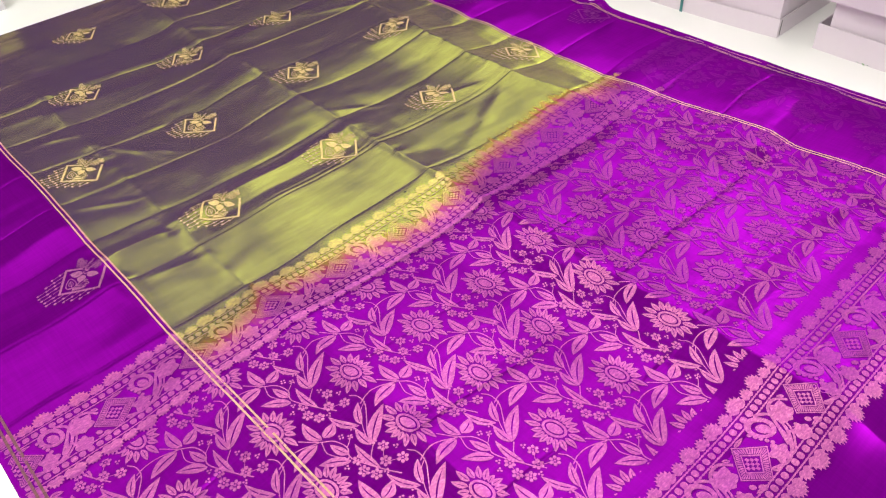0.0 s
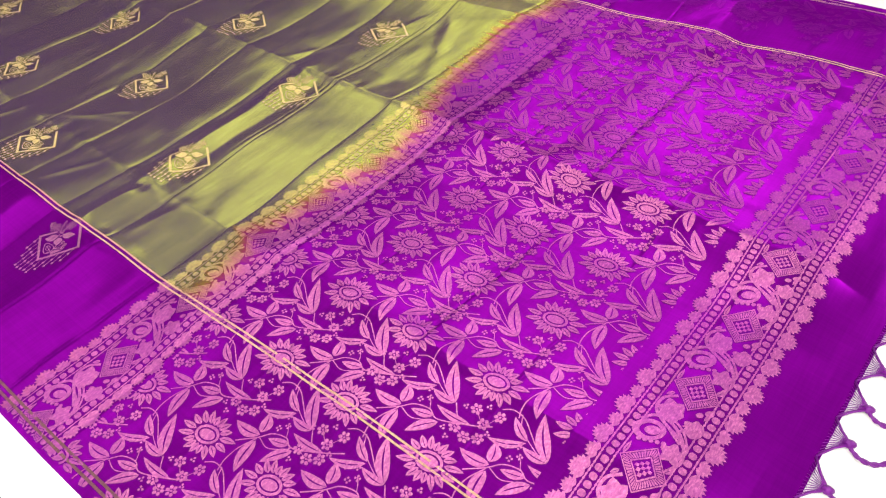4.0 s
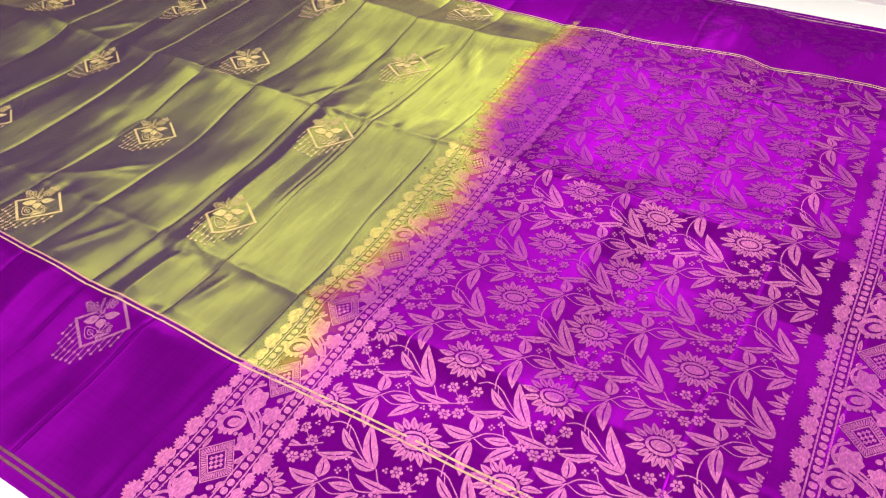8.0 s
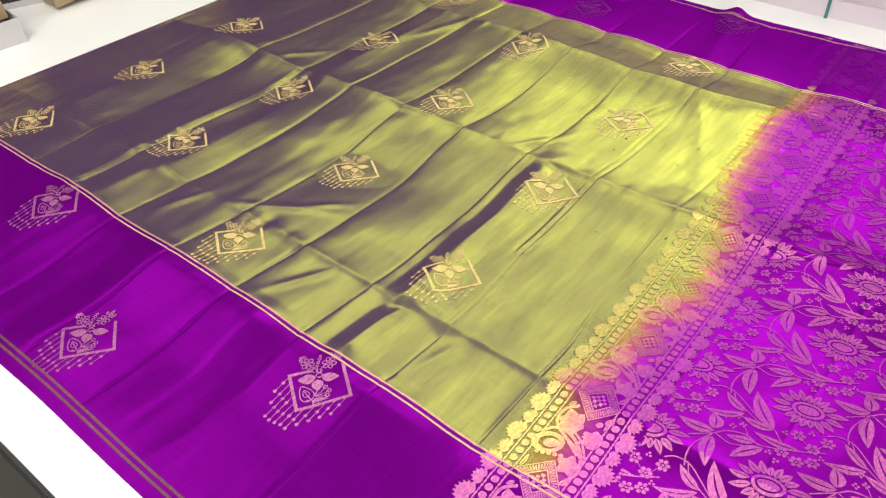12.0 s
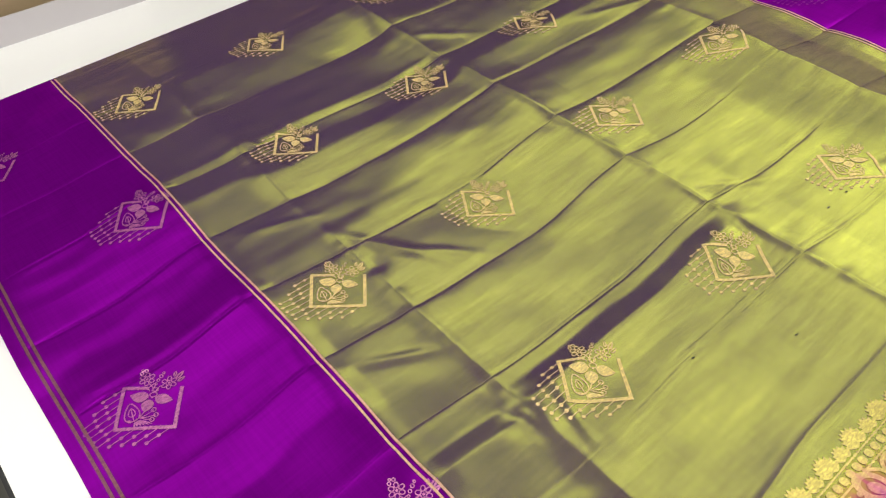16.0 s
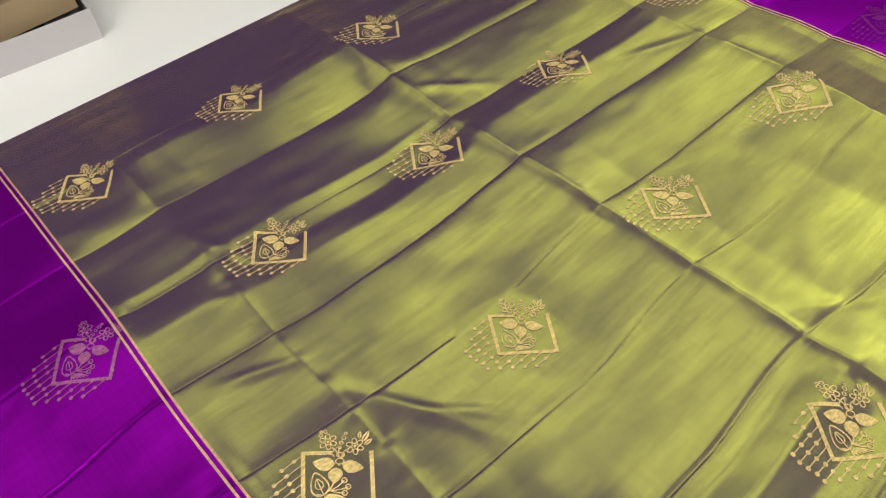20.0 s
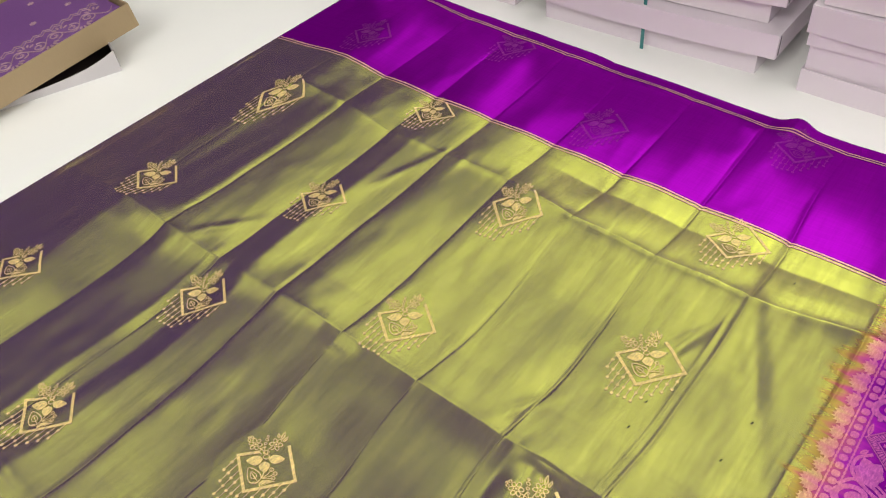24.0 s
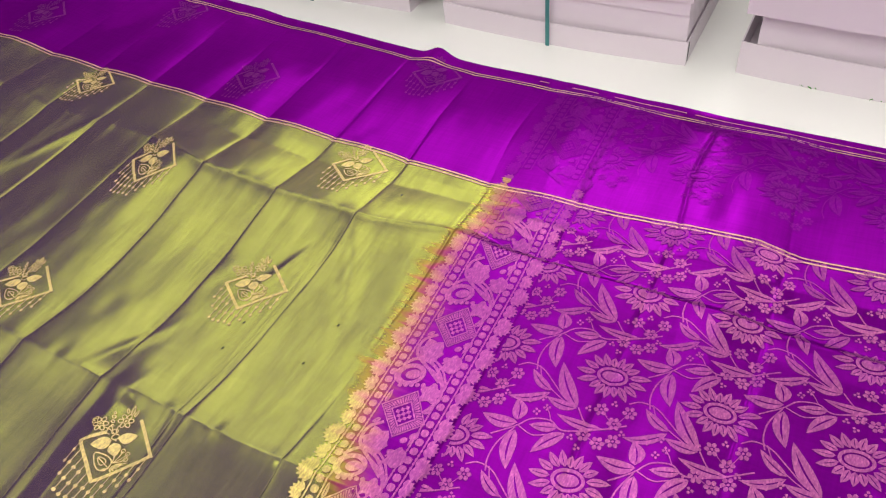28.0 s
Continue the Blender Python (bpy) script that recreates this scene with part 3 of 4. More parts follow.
def on_cloth(x, v, up):
    """World points just above the cloth for cloth coordinates x (along) and v (across)."""
    x, v = np.asarray(x, float), np.asarray(v, float)
    fx = np.clip((x - GX[0]) / (GX[1] - GX[0]), 0, len(GX) - 1.001)
    fv = np.clip((v - GV[0]) / (GV[1] - GV[0]), 0, len(GV) - 1.001)
    ix, iv = fx.astype(int), fv.astype(int)
    tx, tv = fx - ix, fv - iv

    def pick(a):
        return (a[iv, ix] * (1 - tx) + a[iv, ix + 1] * tx) * (1 - tv) + (a[iv + 1, ix] * (1 - tx) + a[iv + 1, ix + 1] * tx) * tv
    return np.stack([x, pick(GY), pick(GZ) + up], -1)


saree = empty("saree", "creased shot silk saree, green body, violet borders and brocade end", "saree")


def cloth_part(name, xa, xb, va, vb, mat, label):
    i0, i1 = np.searchsorted(GX, xa - 1e-6), min(np.searchsorted(GX, xb - 1e-6), len(GX) - 1)
    j0, j1 = np.searchsorted(GV, va - 1e-6), min(np.searchsorted(GV, vb - 1e-6), len(GV) - 1)
    nx, nv = i1 - i0 + 1, j1 - j0 + 1
    sl = (slice(j0, j1 + 1), slice(i0, i1 + 1))
    verts = np.stack([GXX[sl], GY[sl], GZ[sl]], -1).reshape(-1, 3)
    a = (np.arange(nv - 1)[:, None] * nx + np.arange(nx - 1)[None, :]).ravel()
    quads = np.stack([a, a + 1, a + nx + 1, a + nx], -1)
    # turned-down rim where the part reaches the cloth's own edge
    rim_v, rim_q = [], []
    base = len(verts)

    def rim(ids):
        nonlocal base
        low = verts[ids].copy()
        low[:, 2] = TABLE_Z + 0.0002
        rim_v.append(verts[ids].copy())
        rim_v.append(low)
        k, n = np.arange(len(ids) - 1), len(ids)
        rim_q.append(np.stack([base + k, base + n + k, base + n + k + 1, base + k + 1], -1))
        base += 2 * n
    if i0 == 0:
        rim(np.arange(nv) * nx)
    if i1 == len(GX) - 1:
        rim(np.arange(nv)[::-1] * nx + nx - 1)
    if j0 == 0:
        rim(np.arange(nx)[::-1])
    if j1 == len(GV) - 1:
        rim((nv - 1) * nx + np.arange(nx))
    verts = np.concatenate([verts, *rim_v]) if rim_v else verts
    quads = np.concatenate([quads, *rim_q]) if rim_q else quads
    me = bpy.data.meshes.new(name)
    me.vertices.add(len(verts))
    me.vertices.foreach_set("co", verts.ravel())
    me.loops.add(4 * len(quads))
    me.loops.foreach_set("vertex_index", quads.ravel().astype(np.int32))
    me.polygons.add(len(quads))
    me.polygons.foreach_set("loop_start", np.arange(0, 4 * len(quads), 4, dtype=np.int32))
    me.polygons.foreach_set("use_smooth", np.ones(len(quads), bool))
    me.update(calc_edges=True)
    me.validate()
    me.materials.append(mat)
    ob = new(name, me)
    ob.parent = saree
    tagged(ob, label)


PALLU = 0.125
cloth_part("body_cloth", X0, PALLU, IN0, IN1, M_FIELD, "shot silk changing from lime green to grey violet")
cloth_part("border_cloth", X0, PALLU, V0, IN0, M_PURPLE, "plain violet silk border")
cloth_part("border_cloth", X0, PALLU, IN1, V1, M_PURPLE, "plain violet silk border")
cloth_part("pallu_cloth", PALLU, X1, V0, V1, M_PURPLE, "violet silk end piece under the brocade")


# ---- woven figures, drawn flat in millimetres and laid on the cloth ----
class Weave:
    """Flat figures in millimetres; group() starts a piece that becomes a part of its own under the first."""
    def __init__(self):
        self.p, self.f, self.marks = [], [], []

    def group(self, name):
        self.marks.append((len(self.f), name))
        return self

    def add(self, pts, faces):
        o = len(self.p)
        self.p += [tuple(q) for q in pts]
        self.f += [tuple(i + o for i in f) for f in faces]
        return self

    def band(self, left, right):
        n = len(left)
        return self.add(list(left) + list(right), [(i, n + i, n + i + 1, i + 1) for i in range(n - 1)])

    def line(self, pts, w, n=0):
        """A thread line along points, smoothed when n steps a leg are asked for."""
        pts = np.array(pts, float)
        if n:
            q = np.concatenate([[2 * pts[0] - pts[1]], pts, [2 * pts[-1] - pts[-2]]])
            out = []
            for i in range(1, len(q) - 2):
                for t in np.arange(n) / n:
                    out.append(0.5 * (2 * q[i] + (q[i + 1] - q[i - 1]) * t + (2 * q[i - 1] - 5 * q[i] + 4 * q[i + 1] - q[i + 2]) * t * t + (3 * q[i] - q[i - 1] - 3 * q[i + 1] + q[i + 2]) * t ** 3))
            pts = np.array(out + [pts[-1]])
        d = np.gradient(pts, axis=0)
        d /= np.linalg.norm(d, axis=1, keepdims=True) + 1e-9
        nrm = np.stack([-d[:, 1], d[:, 0]], -1)
        w = np.asarray(w, float) * np.ones(len(pts))
        return self.band(pts + nrm * w[:, None] / 2, pts - nrm * w[:, None] / 2)

    def blob(self, c, rx, ry=None, turn=0.0, n=12, wave=0.0, lobes=5):
        ry = ry or rx
        a = np.arange(n) * math.tau / n
        r = 1 + wave * np.cos(lobes * a)
        x, y = rx * r * np.cos(a), ry * r * np.sin(a)
        ct, st = math.cos(turn), math.sin(turn)
        ring = np.stack([c[0] + ct * x - st * y, c[1] + st * x + ct * y], -1)
        return self.add([c, *ring], [(0, 1 + i, 1 + (i + 1) % n) for i in range(n)])

    def hoop(self, c, rx, ry, w, turn=0.0, n=20):
        a = np.arange(n + 1) * math.tau / n
        ct, st = math.cos(turn), math.sin(turn)

        def ring(k):
            x, y = (rx + k) * np.cos(a), (ry + k) * np.sin(a)
            return np.stack([c[0] + ct * x - st * y, c[1] + st * x + ct * y], -1)
        return self.band(ring(w / 2), ring(-w / 2))

    def leaf(self, base, tip, w, bend=0.0, slit=0.9, n=9, tooth=0.0):
        """A pointed leaf in two halves about an open midrib."""
        b, t = np.array(base, float), np.array(tip, float)
        ax = t - b
        ln = np.linalg.norm(ax)
        ax /= ln
        nr = np.array([-ax[1], ax[0]])
        s = np.linspace(0, 1, n)
        mid = b + np.outer(s * ln, ax) + np.outer(bend * 4 * s * (1 - s), nr)
        half = w / 2 * np.sin(math.pi * s ** 0.8) ** 0.85
        half = half * (1 + tooth * ((np.arange(n) % 2) * 2 - 1))
        gap = np.minimum(slit / 2 * np.clip(1.25 * np.sin(math.pi * np.clip((s - 0.05) / 0.78, 0, 1)), 0, 1), half * 0.6)
        o = half[:, None] * nr
        g = gap[:, None] * nr
        self.band(mid + o, mid + g)
        self.band(mid - g, mid - o)
        return self

    def petal(self, base, tip, w, n=5):
        return self.leaf(base, tip, w, 0, 0, n)

    def lay(self, name, x, v, mat, up=0.0005, label="", clip=None, kind=""):
        """Make the figure a part of the saree, its origin at cloth place x, v in metres."""
        p = np.array(self.p) * 0.001 + (x, v)
        lo = np.array([X0 + .002, V0 + .002] if clip is None else clip[0])
        hi = np.array([X1 - .002, V1 - .002] if clip is None else clip[1])
        ok = np.all((p >= lo) & (p <= hi), axis=1)
        if not ok.any():
            return
        world = on_cloth(p[:, 0], p[:, 1], up)
        cuts = [(0, name)] + [m for m in self.marks] if not self.marks or self.marks[0][0] else list(self.marks)
        main = None
        for i, (start, nm) in enumerate(cuts):
            end = cuts[i + 1][0] if i + 1 < len(cuts) else len(self.f)
            faces = [f for f in self.f[start:end] if all(ok[k] for k in f)]
            if not faces:
                continue
            weld, verts, out = {}, [], []
            for f in faces:
                g = []
                for k in f:
                    key = (round(self.p[k][0], 3), round(self.p[k][1], 3))
                    if key not in weld:
                        weld[key] = len(verts)
                        verts.append(world[k])
                    if not g or (weld[key] != g[-1] and weld[key] != g[0]):
                        g.append(weld[key])
                if len(g) > 2:
                    out.append(tuple(g))
            ob = mesh_object(name if main is None else nm, verts, out, mat, main or saree, label if main is None else "", True)
            if kind:
                tagged(ob, kind=kind)
            main = main or ob


def gold_line(v, width, xa, xb, mat, label=""):
    n = int((xb - xa) / 0.0025)
    x = np.linspace(xa, xb, n)
    w = Weave()
    w.band(np.stack([x, np.full(n, v + width / 2)], -1) * 1000, np.stack([x, np.full(n, v - width / 2)], -1) * 1000)
    w.lay("gold_line", 0, 0, mat, 0.0006, label)


for v, wd in ((IN0 - 0.0035, .0020), (IN0 + 0.0018, .0020), (-0.1820, .0026), (-0.1880, .0026), (IN1 - 0.002, .0019), (IN1 + 0.0030, .0019), (0.9235, .0019), (0.9285, .0019)):
    gold_line(v, wd, X0 + .004, X1 - .004, M_ZARI_LINE_SHADED if v < -0.1 else M_ZARI_LINE)
for xa, xb in ((-.02, -.008), (.022, .055), (.075, .16), (.17, .40)):
    gold_line(0.9405, .0014, xa, xb, M_ZARI_LINE, "thin gold thread showing at the turned hem")


def butta():
    """The repeated woven motif: an open lozenge with a flower spray and hanging beads."""
    w = Weave()
    frame_pts = np.array([(-18.9, 6.9), (-31.6, -7.1), (0.5, -29.3), (30.4, 7.4), (0.6, 28.8)])
    for a, b in zip(frame_pts, frame_pts[1:]):
        d = (b - a) / np.linalg.norm(b - a)
        a, b = a - 1.2 * d, b + 1.2 * d
        k = max(6, int(np.linalg.norm(b - a) / 1.6))
        leg = a + (b - a) * np.linspace(0, 1, k + 1)[:, None]
        w.line(leg, 3.0 * (1 + 0.12 * np.cos(np.arange(k + 1) * 2.4)))
    # bead strings hang from the two lower sides
    for i, drop in enumerate((18, 24, 32, 29, 24, 18.5, 23.5, 22.5, 21.7, 21.4, 21)):
        x = -30.7 + 5.95 * i
        y = np.interp(x, frame_pts[1:4, 0], frame_pts[1:4, 1])
        w.line([(x, y), (x, y - drop)], 0.75, 8)
        for k in range(max(2, round(drop / 10.5))):
            w.blob((x, y - drop + 10.3 * k), 1.75, n=9)
    # three full petals round an open heart
    w.leaf((-9.5, 4.5), (-21.5, -6.5), 10.5, 0.8, 0)
    w.leaf((-6, 8), (6.8, 17.5), 9.5, -0.6, 0)
    w.leaf((-7, 3.5), (2, -4.5), 10.5, 0, 0.0)
    w.hoop((-9, 8.2), 3.0, 2.2, 0.9, 0.8, 12)
    w.hoop((-12.5, 11.5), 2.7, 1.9, 0.9, 0.8, 12)
    w.blob((-7.2, 6.4), 1.0, n=7)
    # stem, veined leaf, berries and the foot
    w.line([(-2, -1), (2.5, -7), (4, -15)], 1.2, 6)
    for q in (1.0, 0.45):
        a = np.linspace(0, math.tau, 25)
        ln, wd = 9.0 * q, 5.6 * q
        lx, ly = ln * np.cos(a), wd * np.sin(a) * (1 - 0.45 * np.cos(a))
        ct, st = -0.95, -0.3
        w.line(np.stack([-5 - (ct * lx - st * ly) * -1, -12.6 + (st * lx + ct * ly) * -1], -1), 1.1 * (0.5 + 0.5 * q))
    w.line([(3, -14.5), (-4, -12.8), (-9, -11.6)], 0.9, 4)
    for c in ((4.8, 2.0), (10.3, 1.2), (12.2, -3.2)):
        w.hoop(c, 1.9, 1.7, 1.0, n=10)
        w.line([(4, -10), ((c[0] + 4) / 2 + 0.8, (c[1] - 10) / 2), c], 0.8, 3)
    for k in range(6):
        w.leaf((5.0, -14.8 + 0.5 * k), (9.0 + 1.5 * k, -17.5 + 2.6 * k), 1.7, 0.4, 0, 5)
    w.leaf((4, -15.5), (-1, -20), 2.6, 0, 0, 5)
    # two ringed blossoms on curling stems
    for c in ((-27.0, 11.2), (-11.0, 23.0)):
        for k in range(6):
            a = k * math.tau / 6 + 0.5
            w.hoop((c[0] + 4.3 * math.cos(a), c[1] + 4.3 * math.sin(a)), 2.2, 1.7, 0.95, a, 10)
        w.blob(c, 1.2, n=7)
    w.line([(-10, 10), (-13, 15), (-12, 19)], 1.0, 5)
    w.line([(-12, 10), (-17, 11), (-22, 10.5)], 1.0, 5)
    w.line([(-14, 11), (-18.5, 14), (-18, 8), (-14.5, 7.5)], 0.9, 6)
    for c, r in (((-21.8, 21.3), 1.7), ((-19.8, 17.6), 1.5), ((-23.5, 24.4), 1.1), ((-17.6, 14.6), 1.1), ((-35.2, 14.6), 1.5), ((-35.0, 10.4), 1.5), ((-37.2, 12.4), 1.1)):
        w.hoop(c, r, r * 0.8, 0.9, n=8)
    w.leaf((-10.5, 29), (-13.5, 38), 4.2, 0, 0.8, 7)
    w.leaf((-7.5, 28.5), (-7.5, 36), 3.6, 0, 0.6, 7)
    w.leaf((-13.5, 29), (-18, 33), 3.2, 0, 0.6, 7)
    return w


BUTTA = butta()
for i, x in enumerate((-.142, -.362, -.578, -.793)):
    for k in range(7):
        v = (-.043 if i % 2 == 0 else -.136) + .1885 * k
        if v > 0.90:
            continue
        border = v < IN0 or v > IN1
        v += .002 if border or v > L2 else (.003 if k == 2 and i % 2 == 0 else -.0045)
        BUTTA.lay("woven_motif", x if border else x + .004, v, (M_ZARI_GLARE_BORDER if v > IN1 else M_ZARI_BORDER) if border else M_ZARI_GOLD, 0.0005, "rose lozenge and flower motif" if border else "gold lozenge and flower motif")

# brocade repeat of the end piece
PER, ROW = 0.0925, -0.0055
FX = (.108, .2015, .286, .381, .4735)


def sunflower():
    w, petals = Weave(), []
    for k in range(17):
        a = math.pi + k * math.tau / 17 + 0.1
        ex, ey = math.cos(a), math.sin(a)
        r0 = 11.5 / math.hypot(ex / 1.18, ey / 0.82)
        r1 = (29 + 2.5 * math.sin(k * 2.3)) / math.hypot(ex / 1.04, ey / 0.72) * 0.98
        petals.append(((ex * r0, ey * r0), (ex * min(r1, 31), ey * min(r1, 31))))
    w.hoop((0, 0), 11.2, 7.6, 2.6, 0.15, 26)
    w.group("flower_eye")
    w.blob((0, 0), 8.3, 4.9, 0.15, 20)
    for a, b in petals:
        w.group("petal")
        w.leaf(a, b, 6.0, 0.5, 0.6, 8)
    return w


def leaf_spray():
    w = Weave()
    for base, tip, wd, bend, slit, n in (
        ((41, 27), (12, 25), 10.5, 3.0, 1.2, 11), ((40, 29), (33, 46), 12, -2.0, 1.2, 10), ((42, 21), (49, -10), 12, -2.5, 1.6, 11),
        ((71, 35), (50, 29), 8, 1.0, 0.8, 9), ((78, 32), (60, 9), 10, -1.5, 1.2, 11), ((101, 46), (66, 45), 7.5, 2.5, 1.1, 12),
        ((78, 56), (53, 90), 12.5, 3.0, 1.5, 12), ((54, 62), (33, 75), 8, 2.0, 1.0, 9), ((54, 60), (24, 46), 7.5, 3.5, 1.1, 10), ((78, 55), (53, 56), 8, 2.0, 1.0, 10),
    ):
        w.group("leaf")
        w.leaf(base, tip, wd, bend, slit, n)
    return w


def vine():
    w = Weave()
    w.line([(26, 11), (41, 24), (50, 34), (64, 38), (76, 34), (102, 46), (118, 56)], 1.2, 6)
    w.line([(43, 25), (55, 22), (65, 26), (77, 32)], 1.0, 6)
    w.line([(41, 23), (34, 7), (33, -7), (36, -17)], 1.2, 6)
    w.line([(79, 56), (89, 46), (102, 46)], 1.1, 6)
    w.line([(20, 74), (28, 79), (40, 78), (52, 70), (66, 60), (78, 56)], 1.1, 6)
    w.line([(37, 80), (43, 70), (56, 62), (70, 56)], 0.9, 6)
    w.line([(64, 38), (60, 44), (56, 48)], 0.8, 4)
    return w


def blossom(w, c, r):
    w.group("blossom")
    for k in range(6):
        a = k * math.tau / 6 + 0.3
        w.blob((c[0] + 0.66 * r * math.cos(a), c[1] + 0.66 * r * math.sin(a)), 0.36 * r, 0.31 * r, a, 7)
    w.group("blossom_eye")
    w.blob(c, r * 0.20, n=6)


def blossoms():
    w = Weave()
    for c in ((-3, 37), (9, 34), (19, 40), (2, -31), (15, -39), (23, -26)):
        blossom(w, c, 5.6)
    for c in ((-11, 31), (-4, 25.5), (-7, -34), (10, -23), (23, 48)):
        w.group("bud")
        for k in range(3):
            a = k * 2.1 + c[0]
            w.blob((c[0] + 1.7 * math.cos(a), c[1] + 1.7 * math.sin(a)), 1.2, n=6)
    for c in ((42, 49), (51, 54), (51, 41), (57, 47)):
        w.group("bud")
        for k in range(4):
            a = k * math.tau / 4 + 0.4
            w.blob((c[0] + 2.0 * math.cos(a), c[1] + 2.0 * math.sin(a)), 1.15, n=6)
    w.group("stem").line([(-3, 37), (9, 34), (19, 40)], 0.6, 4)
    w.group("stem").line([(2, -31), (15, -39), (23, -26)], 0.6, 4)
    return w


SUN, SPRAY, VINE, BLOSSOM = sunflower(), leaf_spray(), vine(), blossoms()


def ground(v):
    """The flowered ground ends at the far border's gold line, beyond which a fainter zari copy paints in the sheen."""
    return ((.106, V0 + .004 if v < IN1 else IN1), (.462, IN1 + .003 if v < IN1 else V1 - .012))


for i, x in enumerate(FX):
    for k in range(-3, 11):
        v = ROW + PER * k
        if -0.23 < v < 0.96:
            SUN.lay("woven_sunflower", x, v, M_ZARI_GLARE if v > IN1 else M_ZARI_PINK, 0.0006, clip=ground(v))
            SPRAY.lay("woven_leaf_spray", x, v, M_ZARI_GLARE if v > IN1 else M_ZARI_PINK, 0.0005, clip=ground(v)) if i < 4 else None
            VINE.lay("woven_vine", x, v, M_ZARI_GLARE if v > IN1 else M_ZARI_PINK, 0.00045, clip=ground(v)) if i < 4 else None
            BLOSSOM.lay("woven_blossoms", x, v, M_ZARI_GLARE if v > IN1 else M_ZARI_PINK, 0.00055, clip=ground(v))
for k in range(-3, 11):
    v = ROW + PER * k
    SPRAY.lay("woven_leaf_spray", FX[0] - PER, v, M_ZARI_GLARE if v > IN1 else M_ZARI_PINK, 0.0005, clip=ground(v))
    VINE.lay("woven_vine", FX[0] - PER, v, M_ZARI_GLARE if v > IN1 else M_ZARI_PINK, 0.00045, clip=ground(v))


def lozenge():
    w = Weave()
    c = [(-22, 2), (0, 24), (21, -2), (2, -22)]

    def ring(s0, s1):
        for a, b in zip(c, c[1:] + c[:1]):
            a, b = np.array(a, float), np.array(b, float)
            s = np.linspace(0, 1, 8)[:, None]
            w.band((a + (b - a) * s) * s0, (a + (b - a) * s) * s1)
    ring(1.0, 0.93)
    for k in range(11):
        for a, b in zip(c, c[1:] + c[:1]):
            a, b = np.array(a, float), np.array(b, float)
            p, q = a + (b - a) * (k + 0.14) / 11, a + (b - a) * (k + 0.86) / 11
            w.add([p * 0.90, q * 0.90, q * 0.60, p * 0.60], [(0, 1, 2, 3)])
    ring(0.57, 0.48)
    u, t = (np.array(c[1], float) - np.array(c[0])), (np.array(c[2], float) - np.array(c[1]))
    for i in range(3):
        for j in range(3):
            w.blob(u * (i - 1) * 0.13 + t * (j - 1) * 0.13, 2.2, 2.2, 0.8, 4)
    return w


def paisley():
    w = Weave()
    a = np.linspace(0, math.tau, 25)
    swell = 1 + 0.18 * np.cos(a - 2.6)

    def ring(k):
        x, y = 13.5 * k * swell * np.cos(a), 10.5 * k * swell * np.sin(a)
        ct, st = math.cos(0.5), math.sin(0.5)
        return np.stack([-12 + ct * x - st * y, 36 + st * x + ct * y], -1)
    w.band(ring(1.0), ring(0.62))
    w.group("paisley_eye")
    w.blob((-11.5, 36.5), 6.6, 4.6, 0.5, 14)
    for k in range(5):
        w.group("dot")
        w.blob((-17 + 4.6 * k, 23.5 + 1.6 * k), 2.1, n=8)
    return w


def maple_leaf():
    w = Weave()
    for tip, wd in (((-20, -30), 12), ((-16, -18), 12), ((-3, -18), 12), ((3, -30), 12), ((-2, -42), 11), ((-14, -41), 11)):
        w.leaf((-7, -31), tip, wd, 0, 0, 7)
    w.blob((-8, -30), 6, 6, 0, 12)
    return w


def rosette():
    w = Weave()
    w.blob((11, 25), 8.8, 8.8, 0.4, 30, 0.20, 5)
    w.group("rosette")
    w.blob((14, -36), 8.0, 8.0, 0.3, 30, 0.20, 5)
    for c, rx in (((12, -20.5), 3.3), ((18, -14.5), 4.0)):
        w.group("bud")
        w.blob(c, rx, rx * 0.78, 0.8, 10)
    for a, b, wd in (((14, 6), (19, 14), 5), ((-15, -10), (-20, -16), 4), ((16, 40), (20, 30), 5), ((-20, 4), (-20, 18), 4), ((20, -8), (17, -24), 4)):
        w.group("leaf")
        w.leaf(a, b, wd, 0, 0.4, 7)
    return w


def scroll():
    w = Weave()
    w.line([(-11, -12), (-20, -21), (-19, -35), (-5, -45), (9, -51), (19, -60)], 2.9, 6)
    w.line([(-15, -24), (-15, -36), (-2, -47), (12, -56)], 2.0, 6)
    w.line([(-25, 42), (-16, 52), (-1, 51), (13, 40), (20, 24), (16, 11)], 2.9, 6)
    w.line([(-20, 50), (-6, 56), (8, 50), (18, 38)], 2.0, 6)
    w.line([(4, -46), (10, -42), (16, -44), (21, -38), (19, -30), (13, -29)], 2.6, 6)
    w.line([(6, 54), (11, 60), (17, 62), (20, 56)], 1.4, 6)
    return w


def scallop(s, big):
    """One lobed shell of the band's edging, opening to the side s."""
    w = Weave()
    r = 1.0 if big else 0.72
    for a in np.linspace(-1.35, 1.35, 9 if big else 7):
        ex, ey = s * math.cos(a), math.sin(a)
        w.petal((0.5 * s, 0), ((13.5 * ex) * r + 1.5 * s, 12.0 * ey * r), 5.6 * r + 0.6)
    return w


